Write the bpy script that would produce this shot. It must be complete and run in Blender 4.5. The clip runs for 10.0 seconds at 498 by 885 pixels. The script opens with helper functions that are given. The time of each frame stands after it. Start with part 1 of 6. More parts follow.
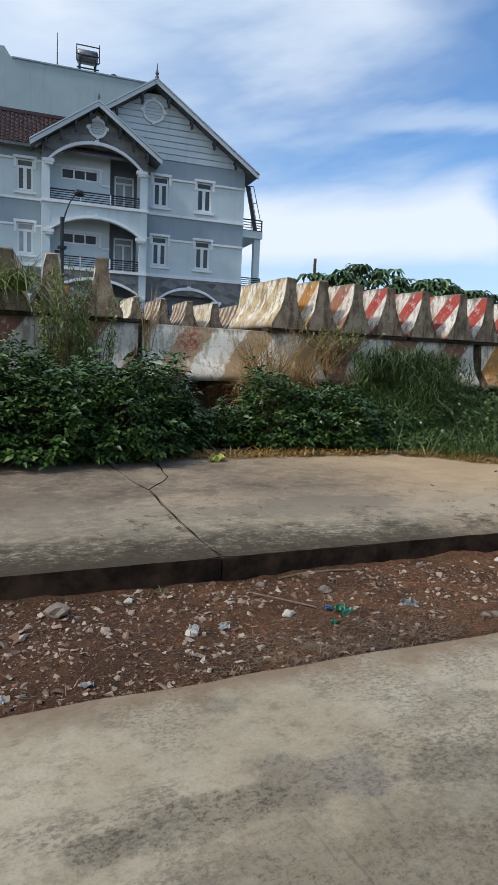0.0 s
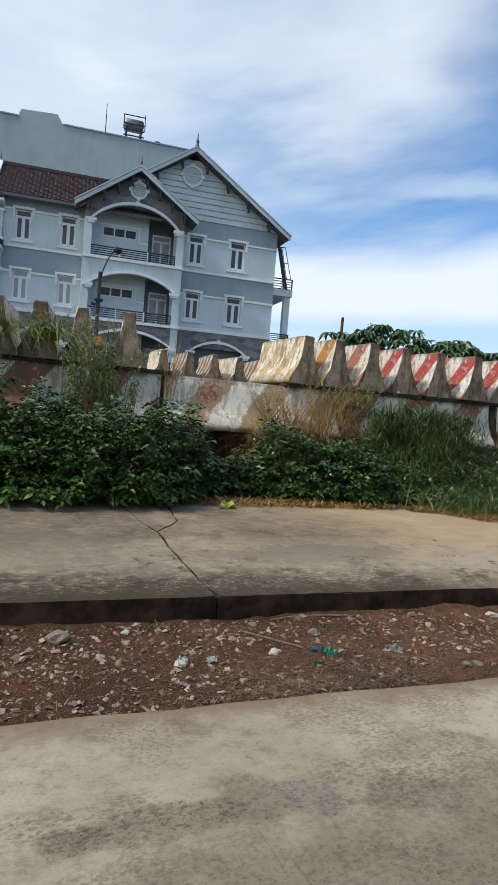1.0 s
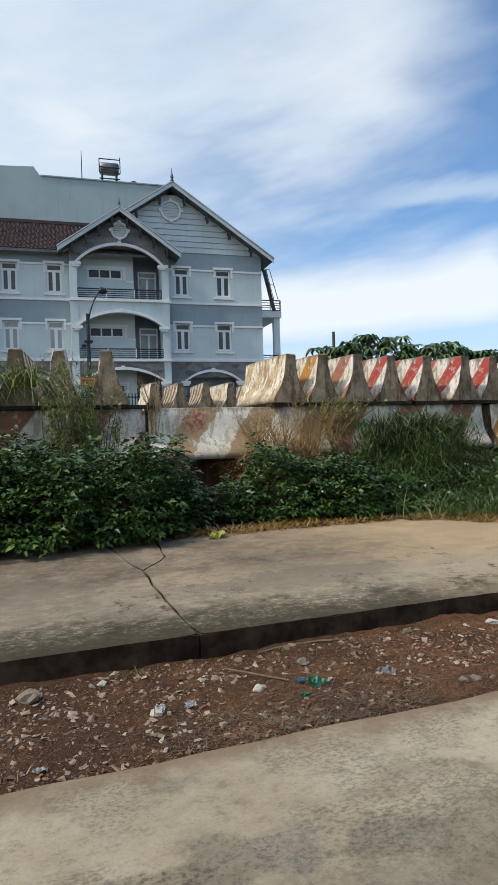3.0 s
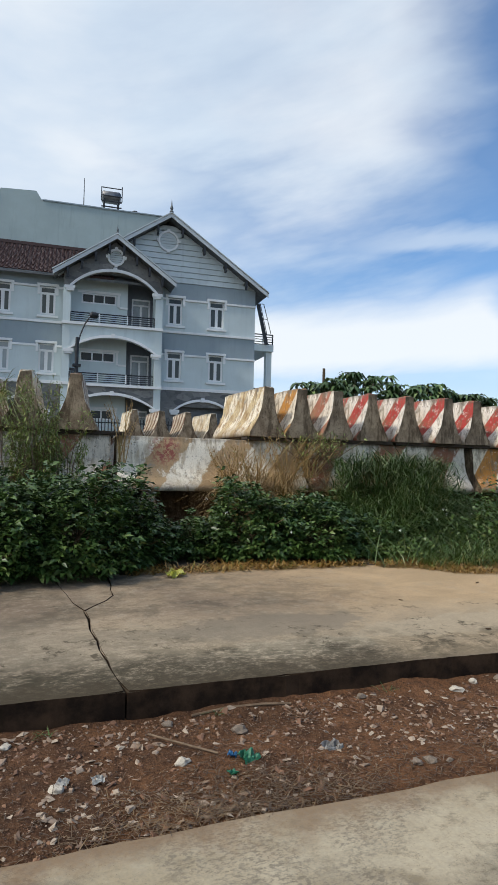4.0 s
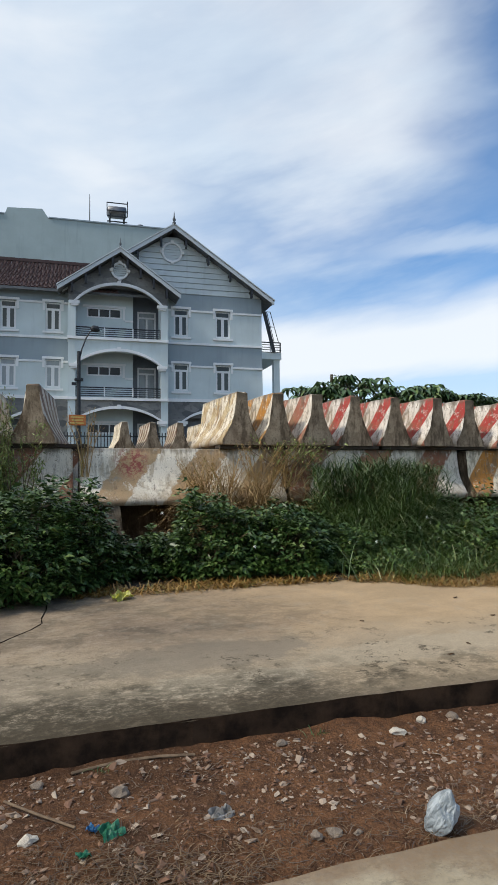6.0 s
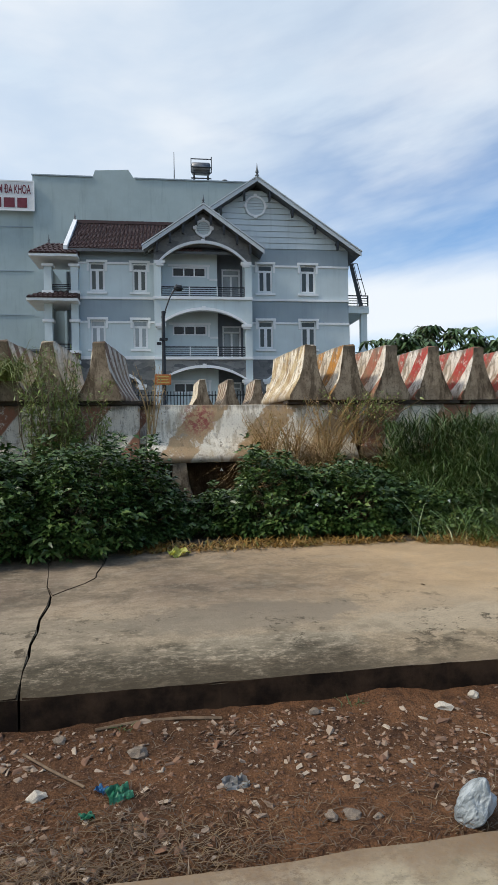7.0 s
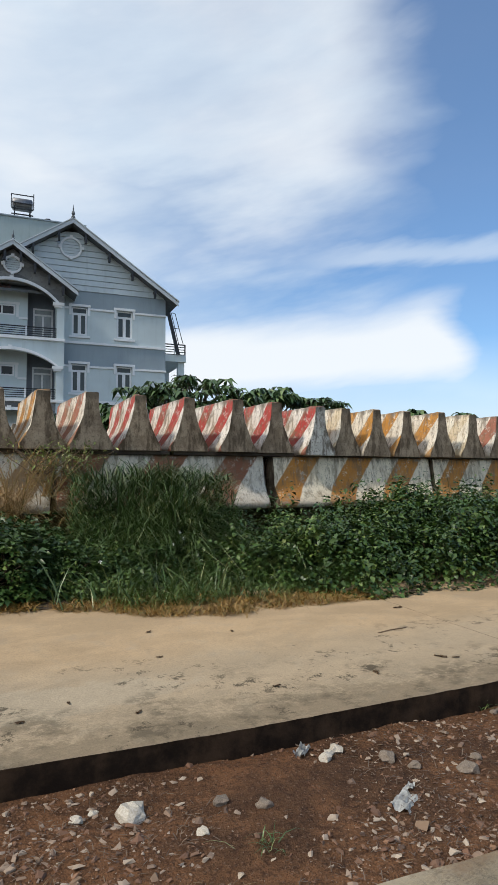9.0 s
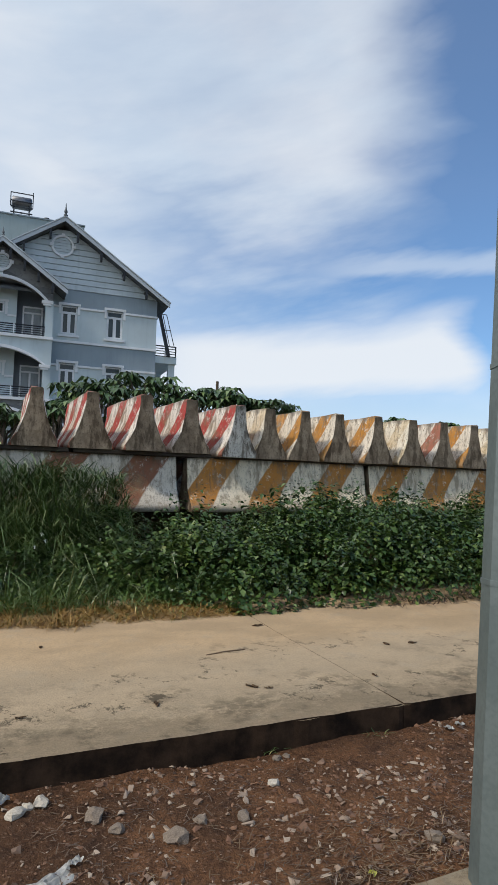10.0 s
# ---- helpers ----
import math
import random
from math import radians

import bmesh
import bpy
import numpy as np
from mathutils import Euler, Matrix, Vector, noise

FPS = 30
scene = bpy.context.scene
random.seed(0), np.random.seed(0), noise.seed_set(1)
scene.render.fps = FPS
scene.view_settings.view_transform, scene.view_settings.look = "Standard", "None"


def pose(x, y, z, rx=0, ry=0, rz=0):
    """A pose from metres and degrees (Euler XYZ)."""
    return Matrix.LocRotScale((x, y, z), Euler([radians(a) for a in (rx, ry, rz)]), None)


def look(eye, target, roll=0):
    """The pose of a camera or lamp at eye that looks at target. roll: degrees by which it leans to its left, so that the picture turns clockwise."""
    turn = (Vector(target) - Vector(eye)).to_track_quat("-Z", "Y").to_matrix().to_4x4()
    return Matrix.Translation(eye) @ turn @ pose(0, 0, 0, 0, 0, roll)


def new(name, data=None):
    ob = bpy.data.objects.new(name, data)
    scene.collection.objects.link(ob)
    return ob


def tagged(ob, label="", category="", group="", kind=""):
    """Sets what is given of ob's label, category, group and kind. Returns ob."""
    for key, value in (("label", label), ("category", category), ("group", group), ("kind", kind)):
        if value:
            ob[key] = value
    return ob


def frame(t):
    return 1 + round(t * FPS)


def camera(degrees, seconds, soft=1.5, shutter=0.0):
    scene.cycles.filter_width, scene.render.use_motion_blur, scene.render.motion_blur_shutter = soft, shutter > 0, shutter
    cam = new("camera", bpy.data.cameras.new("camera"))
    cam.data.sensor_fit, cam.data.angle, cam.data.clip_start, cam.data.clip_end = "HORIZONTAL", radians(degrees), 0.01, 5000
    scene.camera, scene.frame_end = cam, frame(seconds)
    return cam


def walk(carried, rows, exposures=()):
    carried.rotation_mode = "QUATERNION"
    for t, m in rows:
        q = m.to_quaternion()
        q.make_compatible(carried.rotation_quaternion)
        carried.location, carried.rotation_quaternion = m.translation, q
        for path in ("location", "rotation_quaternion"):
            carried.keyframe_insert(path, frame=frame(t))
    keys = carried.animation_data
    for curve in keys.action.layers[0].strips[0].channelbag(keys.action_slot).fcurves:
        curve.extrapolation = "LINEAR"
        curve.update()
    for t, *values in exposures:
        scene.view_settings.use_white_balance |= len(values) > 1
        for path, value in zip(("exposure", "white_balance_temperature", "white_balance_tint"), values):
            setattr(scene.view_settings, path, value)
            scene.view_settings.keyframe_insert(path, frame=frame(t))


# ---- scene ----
cam = camera(43.6, 10.0, soft=0.9)
PATH = [
    (0, (0.227, 0.011, 1.075), (1.09, 1.795, 0.805), 2.6),
    (0.5, (0.208, -0.03, 1.086), (1.078, 1.762, 0.91), 8.8),
    (1, (0.267, -0.275, 1.076), (1.051, 1.562, 0.969), 4.6),
    (1.5, (0.197, -0.378, 1.094), (0.729, 1.546, 0.97), 1.4),
    (2, (0.198, -0.311, 1.103), (0.806, 1.594, 1.043), 2.6),
    (2.5, (0.337, -0.243, 1.07), (1.047, 1.626, 1.023), 0.7),
    (3, (0.547, -0.251, 1.088), (1.306, 1.599, 1.056), -1.7),
    (3.2, (0.668, -0.137, 1.067), (1.421, 1.715, 1.095), -2.5),
    (4.3, (0.958, 0.018, 1.115), (1.768, 1.845, 1.197), 2.5),
    (4.5, (1.045, 0.079, 1.071), (1.888, 1.892, 1.118), 2.2),
    (5, (1.196, 0.102, 1.099), (2.005, 1.929, 1.182), 2.9),
    (5.2, (1.251, 0.116, 1.11), (2.01, 1.959, 1.274), 3.0),
    (6.3, (1.716, 0.174, 1.107), (2.426, 2.043, 1.146), -1.4),
    (6.5, (1.752, 0.185, 1.104), (2.413, 2.073, 1.08), -1.2),
    (7, (1.954, 0.29, 1.081), (2.408, 2.237, 1.054), -0.8),
    (7.5, (2.245, 0.341, 1.071), (2.96, 2.207, 1.021), 1.0),
    (8, (2.653, 0.269, 1.099), (3.466, 2.096, 1.087), -1.7),
    (8.5, (3.158, 0.237, 1.121), (4.147, 1.972, 1.229), -0.6),
    (9, (3.778, 0.176, 1.134), (4.701, 1.946, 1.252), -0.2),
    (9.5, (4.444, 0.165, 1.115), (5.322, 1.958, 1.23), 3.0),
    (10, (5.121, 0.09, 1.102), (6.021, 1.871, 1.24), 1.5),
]
walk(cam, [(t, look(eye, target, roll)) for t, eye, target, roll in PATH],
     exposures=[(0.0, -0.05, 5900, 9), (1.0, 0.0, 6100, 8), (2.5, 0.0, 6220, 8), (4.5, 0.0, 6300, 9), (6.5, 0.0, 6300, 9), (8.5, 0.0, 6260, 9), (9.4, 0.0, 6400, 9), (10.0, -0.16, 6250, 10)])

# ---- light ----
STREET = Matrix.Rotation(radians(-2.6), 4, "Z")
HOUSE = Matrix.Translation((14.0, 37.8, 0.0)) @ Matrix.Rotation(radians(-6.0), 4, "Z")
SUN_DIR = Vector((-0.8, -0.06, 0.85)).normalized()
sun = new("sun", bpy.data.lights.new("sun", "SUN"))
sun.data.energy, sun.data.angle, sun.data.color = 2.9, radians(7), (1.0, 0.91, 0.78)
sun.matrix_world = look(SUN_DIR * 60, (0, 0, 0))


def make_world():
    w = bpy.data.worlds.new("sky")
    scene.world = w
    w.use_nodes = True
    nt = w.node_tree
    nt.nodes.clear()
    N, L = nt.nodes.new, nt.links.new

    def op(kind, a, b=0.0, c=None):
        n = N("ShaderNodeMath")
        n.operation = kind
        for i, s in enumerate((a, b, c)):
            if s is None:
                continue
            if isinstance(s, (int, float)):
                n.inputs[i].default_value = s
            else:
                L(s, n.inputs[i])
        return n.outputs[0]

    def step(s, lo, hi):
        n = N("ShaderNodeMapRange")
        n.interpolation_type = "SMOOTHSTEP"
        L(s, n.inputs[0])
        n.inputs[1].default_value, n.inputs[2].default_value = lo, hi
        return n.outputs[0]

    def fog(vec, scale, detail, rough=0.55):
        n = N("ShaderNodeTexNoise")
        L(vec, n.inputs["Vector"])
        n.inputs["Scale"].default_value, n.inputs["Detail"].default_value, n.inputs["Roughness"].default_value = scale, detail, rough
        return n.outputs["Fac"]

    sky = N("ShaderNodeTexSky")
    sky.sky_type, sky.sun_disc = "NISHITA", False
    sky.sun_elevation = math.asin(SUN_DIR.z)
    sky.sun_rotation = math.atan2(SUN_DIR.x, SUN_DIR.y)
    sky.dust_density, sky.ozone_density = 0.6, 2.0
    tc = N("ShaderNodeTexCoord")
    sep = N("ShaderNodeSeparateXYZ")
    L(tc.outputs["Generated"], sep.inputs[0])
    x, y, z = sep.outputs
    az = op("ARCTAN2", x, y)                       # to the right of +y
    el = op("ARCSINE", op("MAXIMUM", z, -0.2))
    # layered coordinates: clouds drawn out sideways
    com = N("ShaderNodeCombineXYZ")
    L(op("MULTIPLY", az, 1.6), com.inputs[0]); L(op("MULTIPLY", el, 4.2), com.inputs[1])
    n1 = fog(com.outputs[0], 1.5, 5.0, 0.5)
    com2 = N("ShaderNodeCombineXYZ")
    L(op("MULTIPLY", az, 2.2), com2.inputs[0]); L(op("ADD", op("MULTIPLY", el, 8.0), op("MULTIPLY", az, -1.5)), com2.inputs[1])
    n2 = fog(com2.outputs[0], 1.6, 5, 0.55)
    w1, w2 = op("SUBTRACT", n1, 0.5), op("SUBTRACT", n2, 0.5)
    # high white veil with a ragged right-hand limit, and a thinner one down to the roofs on the left
    high = op("MULTIPLY", step(op("ADD", az, op("MULTIPLY", w1, 0.35)), 0.83, 0.63), step(op("ADD", el, op("ADD", op("MULTIPLY", w1, 0.2), op("MULTIPLY", w2, 0.2))), 0.27, 0.5))
    high = op("MULTIPLY", high, op("ADD", 0.8, op("MULTIPLY", w2, 0.5)))
    left = op("MULTIPLY", step(op("ADD", az, op("MULTIPLY", w2, 0.5)), 0.66, 0.12), op("ADD", 0.84, op("MULTIPLY", w1, 0.6)))
    wisp = op("MULTIPLY", step(az, 0.86, 0.64), op("ADD", 0.28, op("MULTIPLY", w2, 1.5)))
    veil = op("MAXIMUM", op("MAXIMUM", high, left), wisp)
    # long white bank low in the sky and a thin bar above it
    e2 = op("ADD", op("ADD", el, op("MULTIPLY", w2, 0.06)), op("MULTIPLY", op("SUBTRACT", az, 0.5), -0.05))
    bank = op("MULTIPLY", step(e2, 0.105, 0.165), step(e2, 0.29, 0.215))
    bank = op("MULTIPLY", bank, op("MULTIPLY", step(az, 0.05, 0.4), step(op("ADD", az, op("MULTIPLY", w1, 0.3)), 0.87, 0.79)))
    e3 = op("ADD", el, op("MULTIPLY", w2, 0.07))
    bar = op("MULTIPLY", step(e3, 0.31, 0.336), step(e3, 0.37, 0.34))
    bar = op("MULTIPLY", bar, op("MULTIPLY", step(az, 0.4, 0.7), 0.5))
    haze = op("MULTIPLY", step(el, 0.26, 0.03), 0.84)
    cover = op("MAXIMUM", op("MAXIMUM", op("MULTIPLY", veil, 0.95), op("MULTIPLY", bank, 0.92)), op("MAXIMUM", op("MAXIMUM", bar, 0.08), haze))
    # clouds overhead and behind, so that the light is that of a half-covered sky
    mix = N("ShaderNodeMix")
    mix.data_type = "RGBA"
    L(cover, mix.inputs[0])
    tint = N("ShaderNodeMix")
    tint.data_type = "RGBA"
    tint.blend_type = "MULTIPLY"
    tint.inputs[0].default_value = 1.0
    L(sky.outputs[0], tint.inputs[6])
    tint.inputs[7].default_value = (0.98, 1.36, 1.62, 1)
    L(tint.outputs[2], mix.inputs[6])
    ramp = N("ShaderNodeMix")
    ramp.data_type = "RGBA"
    L(step(op("ADD", n1, op("MULTIPLY", bank, 0.5)), 0.38, 0.72), ramp.inputs[0])
    ramp.inputs[6].default_value, ramp.inputs[7].default_value = (7.9, 8.75, 9.5, 1), (9.6, 9.8, 9.9, 1)
    L(ramp.outputs[2], mix.inputs[7])
    bg = N("ShaderNodeBackground")
    bg.inputs[1].default_value = 0.1
    L(mix.outputs[2], bg.inputs[0])
    out = N("ShaderNodeOutputWorld")
    L(bg.outputs[0], out.inputs[0])


make_world()


# ---- materials ----
class Mat:
    """A node material under construction: short names for the nodes that are used again and again."""

    def __init__(self, name, rough=0.8, metal=0.0):
        self.m = bpy.data.materials.new(name)
        self.m.use_nodes = True
        self.nt = self.m.node_tree
        self.b = self.nt.nodes["Principled BSDF"]
        self.b.inputs["Roughness"].default_value = rough
        self.b.inputs["Metallic"].default_value = metal
        self.tc = None

    def node(self, kind):
        return self.nt.nodes.new(kind)

    def link(self, a, b):
        self.nt.links.new(a, b)

    def put(self, sock, v):
        if isinstance(v, (int, float)):
            sock.default_value = v
        elif isinstance(v, tuple):
            sock.default_value = v if len(v) == 4 else (*v, 1)
        else:
            self.link(v, sock)

    def coords(self, world=False):
        if world:
            return self.node("ShaderNodeNewGeometry").outputs["Position"]
        return self.node("ShaderNodeTexCoord").outputs["Object"]

    def scaled(self, vec, s):
        n = self.node("ShaderNodeVectorMath")
        n.operation = "MULTIPLY"
        self.link(vec, n.inputs[0])
        n.inputs[1].default_value = s
        return n.outputs[0]

    def noise(self, vec, scale, detail=4, rough=0.55, distort=0.0):
        n = self.node("ShaderNodeTexNoise")
        self.link(vec, n.inputs["Vector"])
        n.inputs["Scale"].default_value, n.inputs["Detail"].default_value = scale, detail
        n.inputs["Roughness"].default_value, n.inputs["Distortion"].default_value = rough, distort
        return n.outputs["Fac"]

    def math(self, kind, a, b=0.0):
        n = self.node("ShaderNodeMath")
        n.operation = kind
        self.put(n.inputs[0], a)
        self.put(n.inputs[1], b)
        return n.outputs[0]

    def step(self, s, lo, hi):
        n = self.node("ShaderNodeMapRange")
        n.interpolation_type = "SMOOTHSTEP"
        self.put(n.inputs[0], s)
        n.inputs[1].default_value, n.inputs[2].default_value = lo, hi
        return n.outputs[0]

    def mix(self, f, a, b, blend="MIX"):
        n = self.node("ShaderNodeMix")
        n.data_type, n.blend_type = "RGBA", blend
        self.put(n.inputs[0], f)
        self.put(n.inputs[6], a)
        self.put(n.inputs[7], b)
        return n.outputs[2]

    def xyz(self, vec):
        n = self.node("ShaderNodeSeparateXYZ")
        self.link(vec, n.inputs[0])
        return n.outputs

    def island(self):
        return self.node("ShaderNodeNewGeometry").outputs["Random Per Island"]

    def rand(self):
        return self.node("ShaderNodeObjectInfo").outputs["Random"]

    def bump(self, h, strength=0.3, dist=0.02):
        n = self.node("ShaderNodeBump")
        n.inputs["Strength"].default_value, n.inputs["Distance"].default_value = strength, dist
        self.link(h, n.inputs["Height"])
        self.link(n.outputs[0], self.b.inputs["Normal"])

    def color(self, c):
        self.put(self.b.inputs["Base Color"], c)
        return self.m


def two_tone(name, a, b, scale=6.0, fine=60.0, rough=0.8, metal=0.0, bump=0.15, world=False):
    """A plain surface with broad stains and a fine grain."""
    k = Mat(name, rough, metal)
    v = k.coords(world)
    n, f = k.noise(v, scale), k.noise(v, fine, 3)
    c = k.mix(k.step(n, 0.35, 0.68), a, b)
    c = k.mix(k.math("MULTIPLY", k.step(f, 0.35, 0.75), 0.35), c, tuple(x * 0.6 for x in a))
    k.bump(f, bump, 0.01)
    return k.color(c)


def road_material():
    k = Mat("road_concrete", 0.92)
    k.b.inputs["Specular IOR Level"].default_value = 0.2
    v = k.coords(True)
    big, mid, fine = k.noise(v, 0.9, 5, 0.6, 0.4), k.noise(v, 4.5, 6, 0.65), k.noise(v, 70, 3)
    c = k.mix(k.step(big, 0.35, 0.65), (0.338, 0.272, 0.175), (0.455, 0.382, 0.265))
    mott = k.noise(k.scaled(v, (1, 1.3, 1)), 11, 9, 0.8)
    c = k.mix(k.math("MULTIPLY", k.step(mott, 0.5, 0.63), 0.6), c, (0.18, 0.145, 0.095))
    c = k.mix(k.math("MULTIPLY", k.step(mott, 0.5, 0.36), 0.4), c, (0.45, 0.39, 0.285))
    # rust-brown film in broad patches, grey scuffs
    c = k.mix(k.math("MULTIPLY", k.step(k.noise(k.scaled(v, (1, 1.6, 1)), 1.7, 5, 0.6, 0.8), 0.5, 0.72), 0.55), c, (0.18, 0.135, 0.08))
    scuff = k.math("MULTIPLY", k.step(k.noise(v, 2.1, 3), 0.48, 0.6), k.step(k.noise(k.scaled(v, (1, 1.5, 1)), 42, 6, 0.75), 0.46, 0.6))
    c = k.mix(k.math("MULTIPLY", scuff, 0.7), c, (0.12, 0.1, 0.078))
    y0 = k.xyz(v)
    zone = k.step(k.math("ADD", k.math("ADD", y0[1], k.math("MULTIPLY", y0[0], -0.12)), k.math("MULTIPLY", k.math("SUBTRACT", k.noise(v, 2.6, 6, 0.65), 0.5), 0.9)), 1.32, 1.0)
    speck = k.step(k.noise(k.scaled(v, (1, 1.25, 1)), 40, 8, 0.9), 0.49, 0.57)
    speck = k.math("MULTIPLY", speck, k.step(k.noise(v, 13, 5, 0.7), 0.3, 0.5))
    c = k.mix(k.math("MULTIPLY", zone, 0.6), c, (0.15, 0.115, 0.072))
    c = k.mix(k.math("MULTIPLY", k.math("MULTIPLY", zone, speck), 0.75), c, (0.085, 0.07, 0.047))
    # worn spots where the aggregate shows, each with its own centre, size and depth of colour
    warp = k.math("MULTIPLY", k.math("SUBTRACT", k.noise(v, 9, 7, 0.75), 0.5), 1.9)
    for cx, cy, rx, ry, deep, col in ((1.34, 1.44, 0.13, 0.12, 0.8, (0.15, 0.125, 0.115)), (1.13, 1.47, 0.12, 0.14, 0.6, (0.12, 0.098, 0.075)), (0.8, 1.44, 0.3, 0.085, 0.85, (0.1, 0.075, 0.048)),
                                      (0.55, 1.43, 0.12, 0.07, 0.7, (0.1, 0.08, 0.055)), (1.66, 1.36, 0.16, 0.12, 0.7, (0.105, 0.085, 0.06)), (1.1, 1.92, 0.12, 0.06, 0.5, (0.15, 0.125, 0.09)),
                                      (0.1, 1.7, 0.1, 0.08, 0.5, (0.14, 0.12, 0.1)), (-0.5, 1.3, 0.25, 0.12, 0.6, (0.12, 0.1, 0.07)), (2.6, 1.5, 0.3, 0.12, 0.5, (0.14, 0.115, 0.08))):
        dx, dy = k.math("DIVIDE", k.math("SUBTRACT", y0[0], cx), rx), k.math("DIVIDE", k.math("SUBTRACT", y0[1], cy), ry)
        far = k.math("ADD", k.math("SQRT", k.math("ADD", k.math("MULTIPLY", dx, dx), k.math("MULTIPLY", dy, dy))), warp)
        spot = k.step(far, 1.15, 0.6)
        c = k.mix(k.math("MULTIPLY", spot, 0.42), c, col)
        c = k.mix(k.math("MULTIPLY", k.math("MULTIPLY", spot, speck), deep), c, tuple(0.55 * q for q in col))
    tyre = k.step(k.noise(k.scaled(v, (9, 0.9, 1)), 3.2, 3, 0.6, 0.3), 0.62, 0.7)
    c = k.mix(k.math("MULTIPLY", k.math("MULTIPLY", zone, tyre), 0.5), c, (0.09, 0.075, 0.055))
    c = k.mix(k.math("MULTIPLY", k.step(k.noise(v, 150, 2), 0.66, 0.72), 0.6), c, (0.06, 0.05, 0.04))
    c = k.mix(k.math("MULTIPLY", k.step(mid, 0.45, 0.75), 0.3), c, (0.41, 0.357, 0.258))
    # soil washed over the edge
    y = k.xyz(v)
    edge = k.math("ADD", y[1], k.math("MULTIPLY", y[0], 0.0454))
    wash = k.step(k.math("ADD", edge, k.math("MULTIPLY", k.math("SUBTRACT", k.noise(v, 3.5, 7, 0.7), 0.5), 0.7)), 1.9, 2.16)
    c = k.mix(k.math("MULTIPLY", wash, 0.8), c, (0.2, 0.125, 0.07))
    c = k.mix(k.math("MULTIPLY", k.step(fine, 0.3, 0.8), 0.3), c, (0.2, 0.18, 0.15))
    k.bump(k.math("ADD", fine, k.math("MULTIPLY", mid, 0.6)), 0.25, 0.006)
    return k.color(c)


def pavement_material():
    k = Mat("pavement_concrete", 0.93)
    k.b.inputs["Specular IOR Level"].default_value = 0.15
    v = k.coords(True)
    s = k.xyz(v)
    big, mid, fine = k.noise(v, 0.8, 5, 0.6, 0.5), k.noise(v, 5, 6, 0.65), k.noise(v, 90, 3)
    warm = k.step(k.math("ADD", s[0], k.math("MULTIPLY", big, 4.0)), 3.4, 7.0)
    c = k.mix(k.step(big, 0.36, 0.64), (0.195, 0.143, 0.1), (0.305, 0.236, 0.163))
    c = k.mix(warm, c, (0.5, 0.348, 0.198))
    keep = k.math("SUBTRACT", 1.0, k.math("MULTIPLY", warm, 0.85))
    blot = k.step(k.noise(k.scaled(v, (0.9, 1.2, 1)), 2.3, 10, 0.76, 0.4), 0.46, 0.6)
    c = k.mix(k.math("MULTIPLY", k.math("MULTIPLY", blot, keep), 0.75), c, (0.105, 0.082, 0.056))
    mott = k.noise(k.scaled(v, (0.9, 1.2, 1)), 10, 10, 0.85)
    c = k.mix(k.math("MULTIPLY", k.math("MULTIPLY", k.step(mott, 0.48, 0.64), keep), 0.6), c, (0.13, 0.1, 0.068))
    c = k.mix(k.math("MULTIPLY", k.math("MULTIPLY", k.step(mott, 0.5, 0.36), keep), 0.45), c, (0.42, 0.35, 0.26))
    pit = k.step(k.noise(k.scaled(v, (1, 1.4, 1)), 26, 5, 0.7), 0.58, 0.68)
    c = k.mix(k.math("MULTIPLY", k.math("MULTIPLY", pit, k.math("ADD", keep, 0.15)), 0.55), c, (0.09, 0.07, 0.05))
    c = k.mix(k.math("MULTIPLY", k.step(mid, 0.5, 0.75), 0.4), c, (0.38, 0.32, 0.235))
    smear = k.step(k.noise(k.scaled(v, (0.8, 1.6, 1)), 1.6, 4, 0.55, 0.5), 0.4, 0.65)
    c = k.mix(k.math("MULTIPLY", k.math("MULTIPLY", smear, warm), 0.5), c, (0.33, 0.235, 0.135))
    # a pale worn patch and a dark film behind it, both with ragged limits
    rag = k.math("MULTIPLY", k.math("SUBTRACT", k.noise(v, 6, 8, 0.75), 0.5), 1.5)
    for cx, cy, rx, ry, amt, col in ((2.75, 3.9, 0.75, 0.26, 0.75, (0.13, 0.1, 0.075)), (0.2, 4.4, 1.2, 0.3, 0.5, (0.15, 0.118, 0.085)), (2.75, 3.42, 0.55, 0.17, 0.75, (0.44, 0.365, 0.26)), (4.2, 3.55, 1.0, 0.22, 0.6, (0.47, 0.375, 0.255))):
        dx, dy = k.math("DIVIDE", k.math("SUBTRACT", s[0], cx), rx), k.math("DIVIDE", k.math("SUBTRACT", s[1], cy), ry)
        far = k.math("ADD", k.math("SQRT", k.math("ADD", k.math("MULTIPLY", dx, dx), k.math("MULTIPLY", dy, dy))), rag)
        c = k.mix(k.math("MULTIPLY", k.step(far, 1.1, 0.8), amt), c, col)
    # pale worn margin, then black-green lichen towards the front edge
    e = k.math("ADD", s[1], k.math("MULTIPLY", s[0], 0.0454))
    ew = k.math("ADD", e, k.math("MULTIPLY", k.math("SUBTRACT", k.noise(v, 1.5, 4), 0.5), 0.7))
    pale = k.math("MULTIPLY", k.step(ew, 4.6, 3.8), 0.45)
    c = k.mix(pale, c, (0.4, 0.335, 0.24))
    moss = k.math("MULTIPLY", k.step(ew, 4.25, 3.35), k.step(k.noise(k.scaled(v, (0.8, 1.1, 1)), 8, 10, 0.82), 0.42, 0.54))
